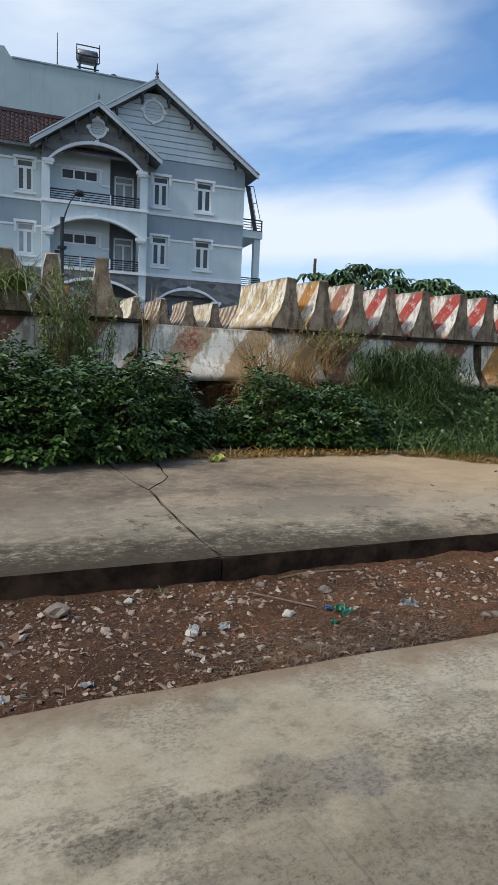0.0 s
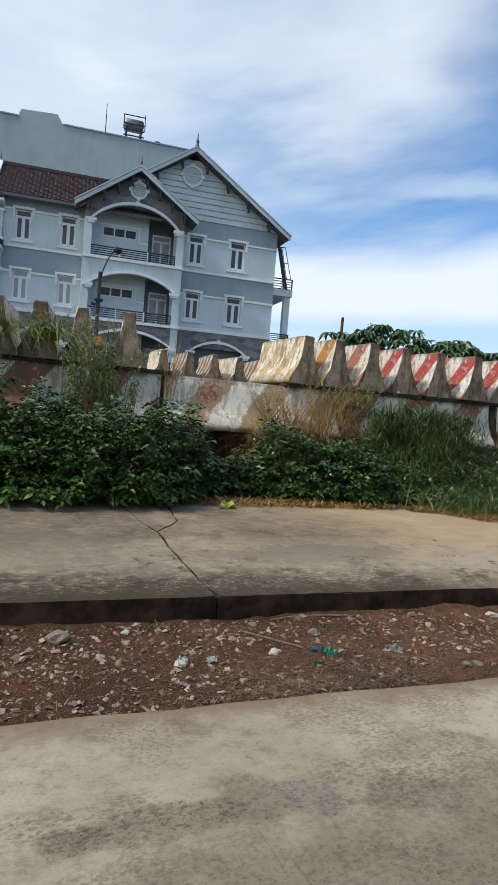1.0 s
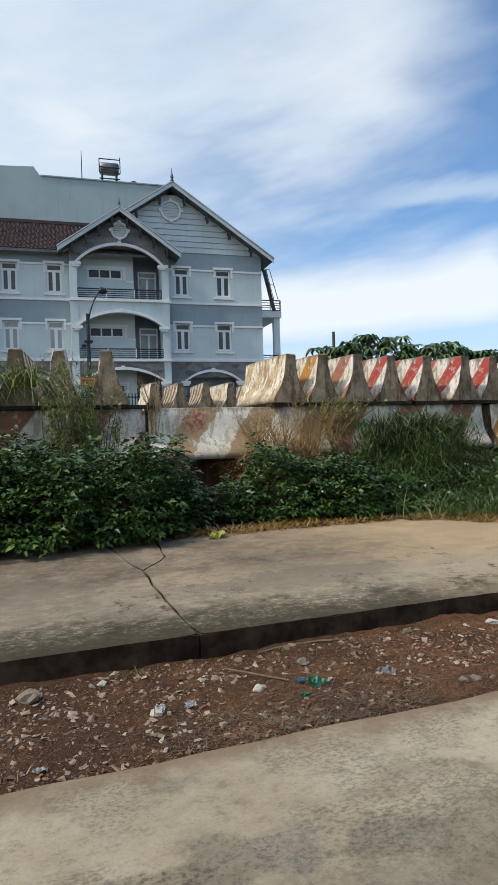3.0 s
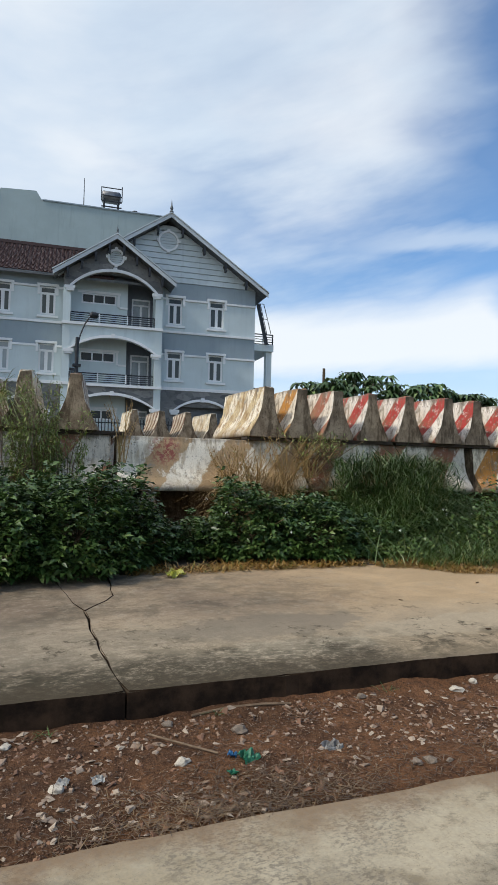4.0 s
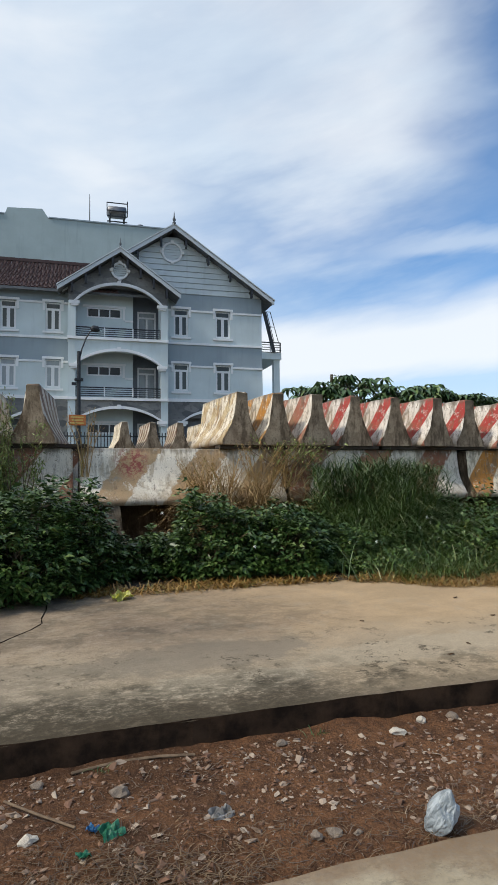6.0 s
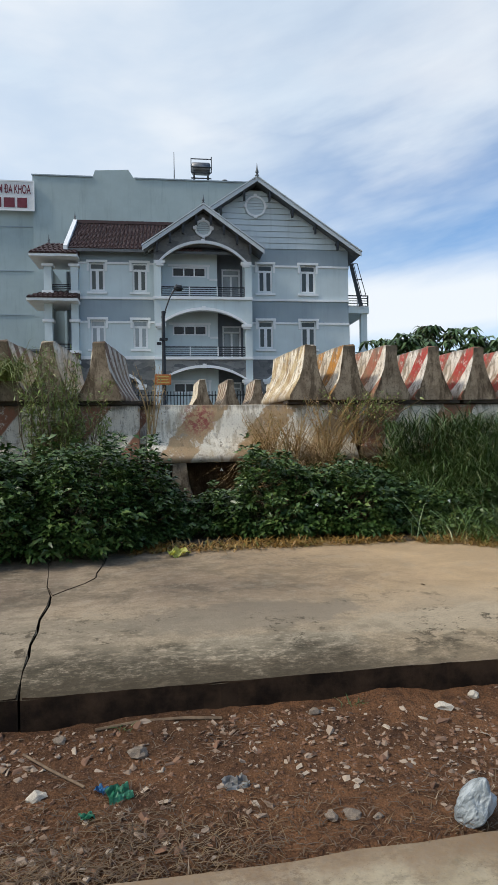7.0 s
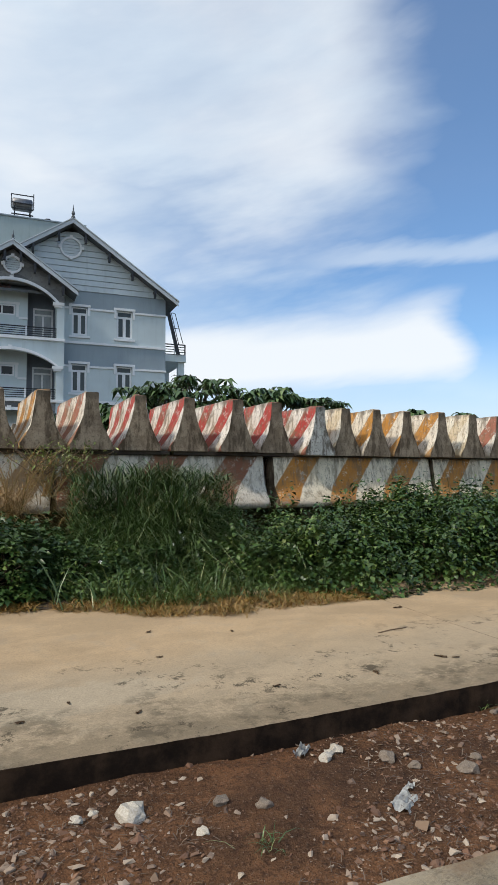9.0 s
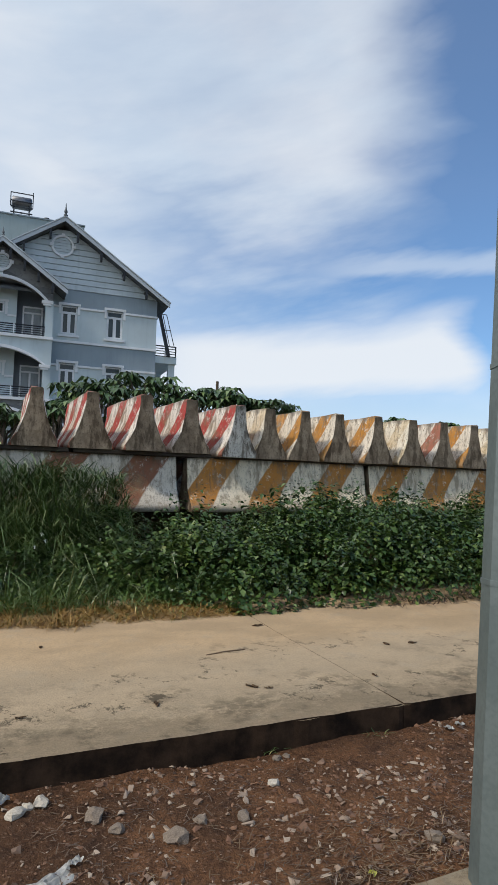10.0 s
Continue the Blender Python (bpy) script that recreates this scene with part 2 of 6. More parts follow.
    c = k.mix(k.math("MULTIPLY", k.math("MULTIPLY", moss, k.math("ADD", k.math("MULTIPLY", keep, 0.7), k.math("MULTIPLY", k.step(k.noise(v, 3.2, 4), 0.5, 0.62), 0.5))), 0.9), c, (0.06, 0.05, 0.032))
    c = k.mix(k.math("MULTIPLY", k.step(fine, 0.35, 0.8), 0.35), c, (0.14, 0.12, 0.09))
    crust = k.step(k.math("ADD", e, k.math("MULTIPLY", k.math("SUBTRACT", k.noise(v, 3.0, 7, 0.7), 0.5), 0.7)), 3.72, 3.4)
    crust = k.math("MULTIPLY", crust, k.step(k.noise(k.scaled(v, (1, 1.6, 1)), 22, 7, 0.8), 0.4, 0.53))
    c = k.mix(k.math("MULTIPLY", crust, k.math("ADD", 0.02, k.math("MULTIPLY", keep, 0.85))), c, (0.052, 0.043, 0.027))
    e2 = k.math("ADD", e, k.math("MULTIPLY", k.math("SUBTRACT", k.noise(v, 7, 8, 0.8), 0.5), 0.9))
    c = k.mix(k.math("MULTIPLY", k.step(e2, 3.42, 3.2), k.math("ADD", 0.3, k.math("MULTIPLY", keep, 0.55))), c, (0.055, 0.042, 0.026))
    # scattered black lichen spots
    lich = k.math("MULTIPLY", k.step(k.noise(v, 1.9, 3), 0.47, 0.58), k.step(k.noise(k.scaled(v, (0.9, 0.9, 1)), 9, 9, 0.82), 0.54, 0.58))
    c = k.mix(k.math("MULTIPLY", k.math("MULTIPLY", lich, k.step(ew, 4.7, 3.8)), 0.85), c, (0.07, 0.055, 0.036))
    # the upright face is near black: algae and dirt, with its shade painted in too
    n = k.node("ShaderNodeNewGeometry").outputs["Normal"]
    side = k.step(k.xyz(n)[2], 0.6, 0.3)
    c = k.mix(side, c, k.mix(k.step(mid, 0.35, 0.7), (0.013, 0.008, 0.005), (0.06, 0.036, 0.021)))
    k.bump(k.math("ADD", fine, k.math("MULTIPLY", mid, 0.8)), 0.3, 0.008)
    return k.color(c)


def soil_material():
    k = Mat("red_soil", 0.97)
    k.b.inputs["Specular IOR Level"].default_value = 0.1
    v = k.coords(True)
    big, mid, fine = k.noise(v, 2.2, 5, 0.6, 0.6), k.noise(v, 14, 6, 0.7), k.noise(v, 75, 4, 0.7)
    c = k.mix(k.step(big, 0.36, 0.62), (0.12, 0.062, 0.033), (0.215, 0.104, 0.05))
    humus = k.step(k.math("ADD", k.xyz(v)[0], k.math("MULTIPLY", k.math("SUBTRACT", k.noise(v, 2.5, 5), 0.5), 2.2)), 2.1, 0.7)
    c = k.mix(k.math("MULTIPLY", humus, 0.5), c, (0.07, 0.04, 0.026))
    c = k.mix(k.math("MULTIPLY", k.step(mid, 0.42, 0.7), 0.7), c, (0.05, 0.028, 0.019))
    c = k.mix(k.math("MULTIPLY", k.step(fine, 0.54, 0.68), 0.75), c, (0.26, 0.17, 0.115))
    c = k.mix(k.math("MULTIPLY", k.step(k.noise(v, 38, 6, 0.8), 0.5, 0.6), 0.5), c, (0.035, 0.02, 0.014))
    k.bump(k.math("ADD", mid, fine), 0.9, 0.03)
    return k.color(c)


def barrier_material(name, stripe, paper, wear, dirt=(0.16, 0.11, 0.06), period=0.66, wob=0.03, splash=None):
    """Diagonal painted bands on cast concrete, scratched and streaked with rust-brown dirt."""
    k = Mat(name, 0.75)
    v = k.coords()
    s = k.xyz(v)
    shift = k.math("MULTIPLY", k.rand(), 0.5)
    q = k.math("ADD", k.math("ADD", s[1], k.math("MULTIPLY", s[2], 0.75)), shift)
    q = k.math("ADD", q, k.math("MULTIPLY", k.noise(v, 9, 5, 0.65), wob))
    q = k.math("FRACT", k.math("DIVIDE", q, period))
    band = k.math("MULTIPLY", k.step(q, 0.0, 0.03), k.step(q, 0.5, 0.47))
    n1, n2, n3 = k.noise(v, 5, 6, 0.7), k.noise(k.scaled(v, (1, 1, 0.25)), 12, 5, 0.7), k.noise(v, 60, 3)
    band = k.math("MULTIPLY", band, k.math("ADD", 0.15, k.math("MULTIPLY", k.step(k.noise(v, 8, 7, 0.78), 0.64, 0.56), 0.85)))
    c = k.mix(band, paper, stripe)
    c = k.mix(k.math("MULTIPLY", k.step(n2, 0.46, 0.64), wear), c, dirt)
    c = k.mix(k.math("MULTIPLY", k.step(n1, 0.56, 0.66), min(1.0, wear * 1.2)), c, (0.3, 0.265, 0.215))
    c = k.mix(k.math("MULTIPLY", k.step(n3, 0.58, 0.7), 0.5), c, (0.12, 0.09, 0.06))
    drip = k.noise(k.scaled(v, (1, 1, 0.12)), 22, 4, 0.7)
    c = k.mix(k.math("MULTIPLY", k.step(drip, 0.56, 0.72), 0.5 * wear), c, (0.11, 0.07, 0.04))
    grime = k.step(k.math("ADD", s[2], k.math("MULTIPLY", n2, 0.3)), 0.34, 0.12)
    c = k.mix(k.math("MULTIPLY", grime, 0.6), c, (0.2, 0.14, 0.09))
    if splash:
        dy, dz = k.math("SUBTRACT", s[1], splash[0]), k.math("SUBTRACT", s[2], splash[1])
        far = k.math("SQRT", k.math("ADD", k.math("MULTIPLY", dy, dy), k.math("MULTIPLY", dz, dz)))
        spl = k.math("MULTIPLY", k.step(far, 0.26, 0.12), k.step(k.noise(v, 16, 5, 0.75), 0.46, 0.54))
        c = k.mix(k.math("MULTIPLY", spl, 0.85), c, (0.24, 0.03, 0.035))
    # black algae along the top arris
    crown = k.step(k.math("ADD", s[2], k.math("MULTIPLY", k.math("SUBTRACT", n2, 0.5), 0.22)), 0.62, 0.7)
    c = k.mix(k.math("MULTIPLY", crown, 0.6), c, (0.1, 0.075, 0.05))
    # deep brown runs and bare patches with hard edges
    run = k.noise(k.scaled(v, (1.6, 1.6, 0.1)), 7, 5, 0.75)
    c = k.mix(k.math("MULTIPLY", k.step(run, 0.58, 0.64), 0.7 * wear), c, (0.085, 0.05, 0.028))
    chip = k.noise(v, 17, 6, 0.75)
    c = k.mix(k.math("MULTIPLY", k.step(chip, 0.6, 0.635), 0.85), c, (0.2, 0.155, 0.105))
    c = k.mix(k.math("MULTIPLY", k.step(k.noise(v, 3.4, 4, 0.6, 0.7), 0.48, 0.7), 0.4 * wear), c, (0.36, 0.25, 0.12))
    k.bump(k.math("ADD", n1, k.math("ADD", n3, chip)), 0.45, 0.012)
    return k.color(c)


def raw_concrete(name="raw_concrete", a=(0.205, 0.15, 0.1), b=(0.385, 0.3, 0.208), spot=(0.06, 0.045, 0.032), lot=0.5):
    """Bare cast concrete: patchy, with dark runs from above and black algae along its arrises."""
    k = Mat(name, 0.93)
    k.b.inputs["Specular IOR Level"].default_value = 0.2
    v = k.coords()
    s = k.xyz(v)
    rnd = k.math("MULTIPLY", k.rand(), 3.0)
    com = k.node("ShaderNodeCombineXYZ")
    k.link(k.math("ADD", s[0], rnd), com.inputs[0]); k.link(s[1], com.inputs[1]); k.link(s[2], com.inputs[2])
    w = com.outputs[0]
    n1, n2, n3 = k.noise(w, 4, 6, 0.7), k.noise(k.scaled(w, (1, 1, 0.3)), 9, 6, 0.75), k.noise(w, 48, 4, 0.7)
    c = k.mix(k.step(n1, 0.35, 0.65), a, b)
    c = k.mix(k.math("MULTIPLY", k.step(n2, 0.47, 0.6), 0.75), c, (0.085, 0.06, 0.038))
    half = k.math("ADD", 0.09, k.math("MULTIPLY", k.math("POWER", k.math("SUBTRACT", 0.72, k.math("MINIMUM", s[2], 0.7)), 2.0), 0.36))
    rim = k.math("ADD", k.math("DIVIDE", k.math("ABSOLUTE", s[0]), half), k.math("MULTIPLY", k.math("SUBTRACT", n2, 0.5), 1.5))
    c = k.mix(k.math("MULTIPLY", k.step(rim, 0.75, 1.0), 0.7), c, (0.07, 0.045, 0.027))
    crown = k.step(k.math("ADD", s[2], k.math("MULTIPLY", k.math("SUBTRACT", n1, 0.5), 0.5)), 0.56, 0.7)
    c = k.mix(k.math("MULTIPLY", crown, 0.65), c, (0.075, 0.06, 0.042))
    c = k.mix(k.math("MULTIPLY", k.step(n3, 0.53, 0.62), lot), c, spot)
    k.bump(k.math("ADD", n1, n3), 0.7, 0.014)
    return k.color(c)


def leaf_material(name, a, b, c3=None, rough=0.42):
    k = Mat(name, rough)
    r = k.island()
    c = k.mix(r, a, b)
    if c3:
        c = k.mix(k.step(k.math("FRACT", k.math("MULTIPLY", r, 7.3)), 0.8, 0.95), c, c3)
    v = k.coords()
    c = k.mix(k.math("MULTIPLY", k.step(k.noise(v, 1.8, 3), 0.4, 0.7), 0.5), c, tuple(0.6 * x for x in a))
    k.b.inputs["Specular IOR Level"].default_value = 0.5
    try:
        k.b.inputs["Transmission Weight"].default_value = 0.0
        k.b.inputs["Subsurface Weight"].default_value = 0.0
    except KeyError:
        pass
    return k.color(c)


def wall_material(name, a, streak=0.25):
    k = Mat(name, 0.8)
    v = k.coords()
    n1, n2, n3 = k.noise(v, 0.5, 5, 0.6), k.noise(k.scaled(v, (1, 1, 0.12)), 2.5, 5, 0.65), k.noise(v, 30, 2)
    c = k.mix(k.step(n1, 0.3, 0.7), a, tuple(x * 0.88 for x in a))
    c = k.mix(k.math("MULTIPLY", k.step(n2, 0.5, 0.75), streak), c, tuple(x * 0.55 for x in a))
    k.bump(n3, 0.1, 0.01)
    return k.color(c)


def roof_tiles():
    k = Mat("roof_tile_clay", 0.7)
    v = k.coords()
    n, f = k.noise(v, 1.2, 5), k.noise(v, 14, 3)
    c = k.mix(k.step(n, 0.3, 0.7), (0.042, 0.02, 0.021), (0.062, 0.028, 0.028))
    c = k.mix(k.math("MULTIPLY", k.island(), 0.5), c, (0.06, 0.035, 0.032))
    c = k.mix(k.math("MULTIPLY", k.step(f, 0.5, 0.7), 0.3), c, (0.04, 0.03, 0.03))
    return k.color(c)


def stone_cladding():
    k = Mat("stone_cladding", 0.85)
    v = k.coords()
    n = k.node("ShaderNodeTexVoronoi")
    k.link(k.scaled(v, (1.6, 1.6, 3.4)), n.inputs["Vector"])
    n.inputs["Scale"].default_value = 1.0
    h = k.xyz(n.outputs["Color"])[0]
    c = k.mix(h, (0.10, 0.105, 0.11), (0.24, 0.235, 0.225))
    c = k.mix(k.math("MULTIPLY", k.step(k.noise(v, 5, 4), 0.5, 0.75), 0.5), c, (0.07, 0.07, 0.075))
    k.bump(h, 0.6, 0.05)
    return k.color(c)


def glass_material(name="window_glass", tint=(0.014, 0.016, 0.018)):
    k = Mat(name, 0.12)
    k.b.inputs["Specular IOR Level"].default_value = 0.28
    v = k.coords()
    return k.color(k.mix(k.noise(k.scaled(v, (3, 3, 0.6)), 1.2, 2), tint, tuple(x * 2.2 for x in tint)))


M_ROAD, M_PAVE, M_SOIL, M_RAW = road_material(), pavement_material(), soil_material(), raw_concrete()
M_RED = barrier_material("barrier_red_white", (0.42, 0.036, 0.03), (0.74, 0.68, 0.6), 0.75)
M_FADED = barrier_material("barrier_faded_red", (0.36, 0.13, 0.08), (0.73, 0.65, 0.55), 0.75)
M_ORANGE = barrier_material("barrier_orange_white", (0.5, 0.22, 0.033), (0.74, 0.66, 0.54), 0.75)
M_BROWN = barrier_material("barrier_brown_white", (0.15, 0.07, 0.04), (0.62, 0.55, 0.45), 0.75, (0.2, 0.12, 0.05), 0.36)
M_WORN = barrier_material("barrier_worn_white", (0.66, 0.55, 0.38), (0.78, 0.71, 0.58), 0.75, (0.3, 0.19, 0.08), 0.5, 0.2)
M_STREAKED = barrier_material("barrier_streaked_cream", (0.58, 0.45, 0.26), (0.8, 0.72, 0.58), 1.0, (0.3, 0.17, 0.06), 0.55, 0.3)
M_SPECKLED = raw_concrete("speckled_whitewash", (0.5, 0.47, 0.41), (0.68, 0.64, 0.56), (0.07, 0.055, 0.04), 0.85)
M_LONG_O = barrier_material("long_orange_white", (0.46, 0.19, 0.028), (0.77, 0.67, 0.5), 0.65, period=0.92)
M_LONG_B = barrier_material("long_brown_white", (0.26, 0.1, 0.05), (0.68, 0.61, 0.5), 0.6, period=1.0)
M_LONG_W = barrier_material("long_worn_white", (0.42, 0.28, 0.15), (0.8, 0.735, 0.615), 0.6, (0.34, 0.25, 0.14), 0.9, 0.2, (2.0, 0.54))
M_RAW_DARK = raw_concrete("algae_blackened_concrete", (0.12, 0.09, 0.06), (0.24, 0.185, 0.125), (0.04, 0.032, 0.024), 0.7)
M_LEAF = leaf_material("shrub_leaf", (0.026, 0.06, 0.011), (0.074, 0.132, 0.027), (0.16, 0.22, 0.06))
M_LEAF2 = leaf_material("creeper_leaf", (0.024, 0.056, 0.009), (0.068, 0.12, 0.02), (0.15, 0.2, 0.042))
M_FERN = leaf_material("weed_leaf", (0.13, 0.175, 0.035), (0.25, 0.3, 0.07), (0.36, 0.33, 0.11))
M_GRASS = leaf_material("tall_grass", (0.045, 0.085, 0.021), (0.115, 0.175, 0.048), (0.25, 0.26, 0.11))
M_TAN = leaf_material("tan_stalk", (0.34, 0.21, 0.085), (0.52, 0.36, 0.16), (0.24, 0.2, 0.06))
M_LAWN = leaf_material("bright_grass", (0.052, 0.096, 0.015), (0.112, 0.17, 0.035), (0.2, 0.22, 0.06))
M_DRY = leaf_material("dry_grass", (0.25, 0.132, 0.03), (0.38, 0.23, 0.06), (0.15, 0.16, 0.034))
M_STRAW = leaf_material("straw", (0.1, 0.062, 0.036), (0.23, 0.15, 0.09), (0.055, 0.033, 0.02))
M_TREE = leaf_material("tree_leaf", (0.036, 0.075, 0.024), (0.1, 0.165, 0.055), (0.17, 0.23, 0.08))
M_HAY = leaf_material("hay", (0.1, 0.056, 0.026), (0.25, 0.158, 0.074), (0.05, 0.03, 0.018))
M_TWIG = two_tone("twig_bark", (0.13, 0.085, 0.05), (0.22, 0.15, 0.09), 20, 120)
M_BARK = two_tone("bark", (0.1, 0.08, 0.06), (0.16, 0.13, 0.1), 12, 80)
M_EARTH = two_tone("dark_earth", (0.05, 0.038, 0.026), (0.085, 0.06, 0.038), 3, 50, 0.95, 0, 0.5, True)
M_FIELD = two_tone("field_ground", (0.09, 0.085, 0.045), (0.14, 0.11, 0.07), 0.3, 8, 0.95, 0, 0.4, True)


# ---- mesh helpers ----
def box(bm, x0, x1, y0, y1, z0, z1):
    v = [bm.verts.new((x, y, z)) for x in (x0, x1) for y in (y0, y1) for z in (z0, z1)]
    for f in ((0, 1, 3, 2), (4, 6, 7, 5), (0, 4, 5, 1), (2, 3, 7, 6), (0, 2, 6, 4), (1, 5, 7, 3)):
        bm.faces.new([v[i] for i in f])
    return v


def prism(bm, outline, d0, d1):
    """An outline in (x, z) pushed from depth d0 to d1."""
    a = [bm.verts.new((x, d0, z)) for x, z in outline]
    b = [bm.verts.new((x, d1, z)) for x, z in outline]
    n = len(outline)
    bm.faces.new(a)
    bm.faces.new(b[::-1])
    for i in range(n):
        bm.faces.new((a[i], b[i], b[(i + 1) % n], a[(i + 1) % n]))


def tube(bm, points, radii, sides=6):
    rings = []
    for i, p in enumerate(points):
        p = Vector(p)
        d = Vector(points[min(i + 1, len(points) - 1)]) - Vector(points[max(i - 1, 0)])
        q = d.to_track_quat("Z", "Y")
        r = radii[i] if isinstance(radii, (list, tuple)) else radii
        rings.append([bm.verts.new(p + q @ Vector((r * math.cos(6.2832 * j / sides), r * math.sin(6.2832 * j / sides), 0))) for j in range(sides)])
    for a, b in zip(rings, rings[1:]):
        for j in range(sides):
            bm.faces.new((a[j], a[(j + 1) % sides], b[(j + 1) % sides], b[j]))
    bm.faces.new(rings[0][::-1])
    bm.faces.new(rings[-1])


def part(name, bm, material, parent=None, label="", smooth=False):
    bmesh.ops.recalc_face_normals(bm, faces=bm.faces)
    me = bpy.data.meshes.new(name)
    bm.to_mesh(me)
    bm.free()
    for m in material if isinstance(material, (list, tuple)) else (material,):
        me.materials.append(m)
    if smooth:
        me.polygons.foreach_set("use_smooth", [True] * len(me.polygons))
    ob = new(name, me)
    ob.parent = parent
    return tagged(ob, label)


def boxes(name, spans, material, parent=None, label=""):
    bm = bmesh.new()
    for s in spans:
        box(bm, *s)
    return part(name, bm, material, parent, label)


def mesh_of(name, verts, faces, material, parent=None, label="", smooth=False):
    me = bpy.data.meshes.new(name)
    me.from_pydata([tuple(v) for v in verts], [], [tuple(f) for f in faces])
    me.materials.append(material)
    if smooth:
        me.polygons.foreach_set("use_smooth", [True] * len(me.polygons))
    ob = new(name, me)
    ob.parent = parent
    return tagged(ob, label)


def empty(name, m=None):
    ob = new(name)
    ob.empty_display_size = 0.1
    if m is not None:
        ob.matrix_world = m
    return ob


rng = np.random.default_rng(7)


def unit(v):
    return v / np.maximum(np.linalg.norm(v, axis=1, keepdims=True), 1e-6)


def leaves(name, base, way, length, width, material, parent=None, label="", droop=0.25):
    """Many folded leaves, each with a spine, two halves and a drooping tip."""
    n = len(base)
    way = unit(way)
    up = np.tile((0.0, 0.0, 1.0), (n, 1)) + rng.normal(0, 0.35, (n, 3))
    side = unit(np.cross(way, up))
    nor = np.cross(side, way)
    L, W = length[:, None], width[:, None]
    mid = base + way * L * 0.5 - np.array((0, 0, 1)) * L * droop * 0.2
    tip = base + way * L - np.array((0, 0, 1)) * L * droop
    le = mid + side * W * 0.5 + nor * W * 0.16
    ri = mid - side * W * 0.5 + nor * W * 0.16
    v = np.stack((base, le, tip, ri, mid), 1).reshape(-1, 3)
    i = np.arange(n)[:, None] * 5
    f = np.concatenate((i + np.array((0, 4, 1)), i + np.array((1, 4, 2)), i + np.array((0, 3, 4)), i + np.array((4, 3, 2))), 0)
    return mesh_fast(name, v, f, material, parent, label)


def mesh_fast(name, v, f, material, parent=None, label="", smooth=False):
    me = bpy.data.meshes.new(name)
    k = f.shape[1]
    me.vertices.add(len(v))
    me.vertices.foreach_set("co", np.ascontiguousarray(v, dtype=np.float32).ravel())
    me.loops.add(f.size)
    me.loops.foreach_set("vertex_index", np.ascontiguousarray(f, dtype=np.int32).ravel())
    me.polygons.add(len(f))
    me.polygons.foreach_set("loop_start", np.arange(0, f.size, k, dtype=np.int32))
    me.update(calc_edges=True)
    me.validate()
    me.materials.append(material)
    if smooth:
        me.polygons.foreach_set("use_smooth", [True] * len(me.polygons))
    ob = new(name, me)
    ob.parent = parent
    return tagged(ob, label)


def blades(name, base, way, length, width, material, parent=None, label="", bend=0.6):
    """Many grass blades, each a tapering strip of three pieces that bows over."""
    n = len(base)
    flat = way.copy()
    flat[:, 2] = 0
    flat = unit(flat + 1e-4)
    side = np.stack((-flat[:, 1], flat[:, 0], np.zeros(n)), 1)
    side = unit(side + rng.normal(0, 0.4, (n, 3)) * np.array((1, 1, 0)))
    ups = unit(way)
    bend = bend * rng.uniform(0.35, 1.7, n)
    pts = []
    for s in (0.0, 0.4, 0.75, 1.0):
        p = base + ups * (length * s)[:, None] + flat * (length * bend * s * s * 0.55)[:, None] - np.array((0, 0, 1)) * (length * bend * s ** 3 * 0.5)[:, None]
        pts.append(p)
    w = width[:, None]
    rows = [pts[0] - side * w * 0.5, pts[0] + side * w * 0.5, pts[1] - side * w * 0.45, pts[1] + side * w * 0.45,
            pts[2] - side * w * 0.28, pts[2] + side * w * 0.28, pts[3]]
    v = np.stack(rows, 1).reshape(-1, 3)
    i = np.arange(n)[:, None] * 7
    f = np.concatenate([i + np.array(t) for t in ((0, 1, 3), (0, 3, 2), (2, 3, 5), (2, 5, 4), (4, 5, 6))], 0)
    return mesh_fast(name, v, f, material, parent, label)


# ---- ground ----
def pave_z(v):
    return 0.04 * (v - 4.0)


def strip(name, outline, top, thick, material, parent, label=""):
    """A slab with a free outline in (u, v), its top at top(v), with a worn rounded rim."""
    bm = bmesh.new()
    n = len(outline)
    a = [bm.verts.new((u, v, top(v))) for u, v in outline]
    b = [bm.verts.new((u, v, top(v) - thick)) for u, v in outline]
    f = bm.faces.new(a)
    bm.faces.new(b[::-1])
    for i in range(n):
        bm.faces.new((a[i], b[i], b[(i + 1) % n], a[(i + 1) % n]))
    rim = [e for e in f.edges]
    bmesh.ops.bevel(bm, geom=rim, offset=0.008, segments=2, affect="EDGES")
    return part(name, bm, material, parent, label)


def soften(a, b, q):
    q = min(1.0, max(0.0, (q - a) / (b - a)))
    return q * q * (3 - 2 * q)


def road_edge(u):
    return 2.135 - 0.13 * soften(2.6, 6.6, u)


def kerb_edge(u):
    return 3.15 - 0.075 * soften(3.0, 5.2, u)


def soil_z(u, v):
    """Height of the soil strip: uneven, banked against the kerb, tucked under the road's edge."""
    z = -0.172 + 0.02 * noise.noise((u * 1.7, v * 2.5, 3)) + 0.013 * noise.noise((u * 7, v * 7, 1)) + 0.008 * noise.noise((u * 22, v * 22, 5))
    z += soften(2.85, 3.15, v) * (0.02 * math.exp(-((u - 2.9) / 0.9) ** 2) + 0.018 * noise.noise((u * 3.1, 0.5, 7)) + 0.008)
    return z - 0.05 * soften(0.05, -0.06, v - road_edge(u))


def jag(u, v0, v1, steps, amp, lean=0.0):
    return [(u + lean * (i / steps) + random.uniform(-amp, amp), v0 + (v1 - v0) * i / steps) for i in range(steps + 1)]


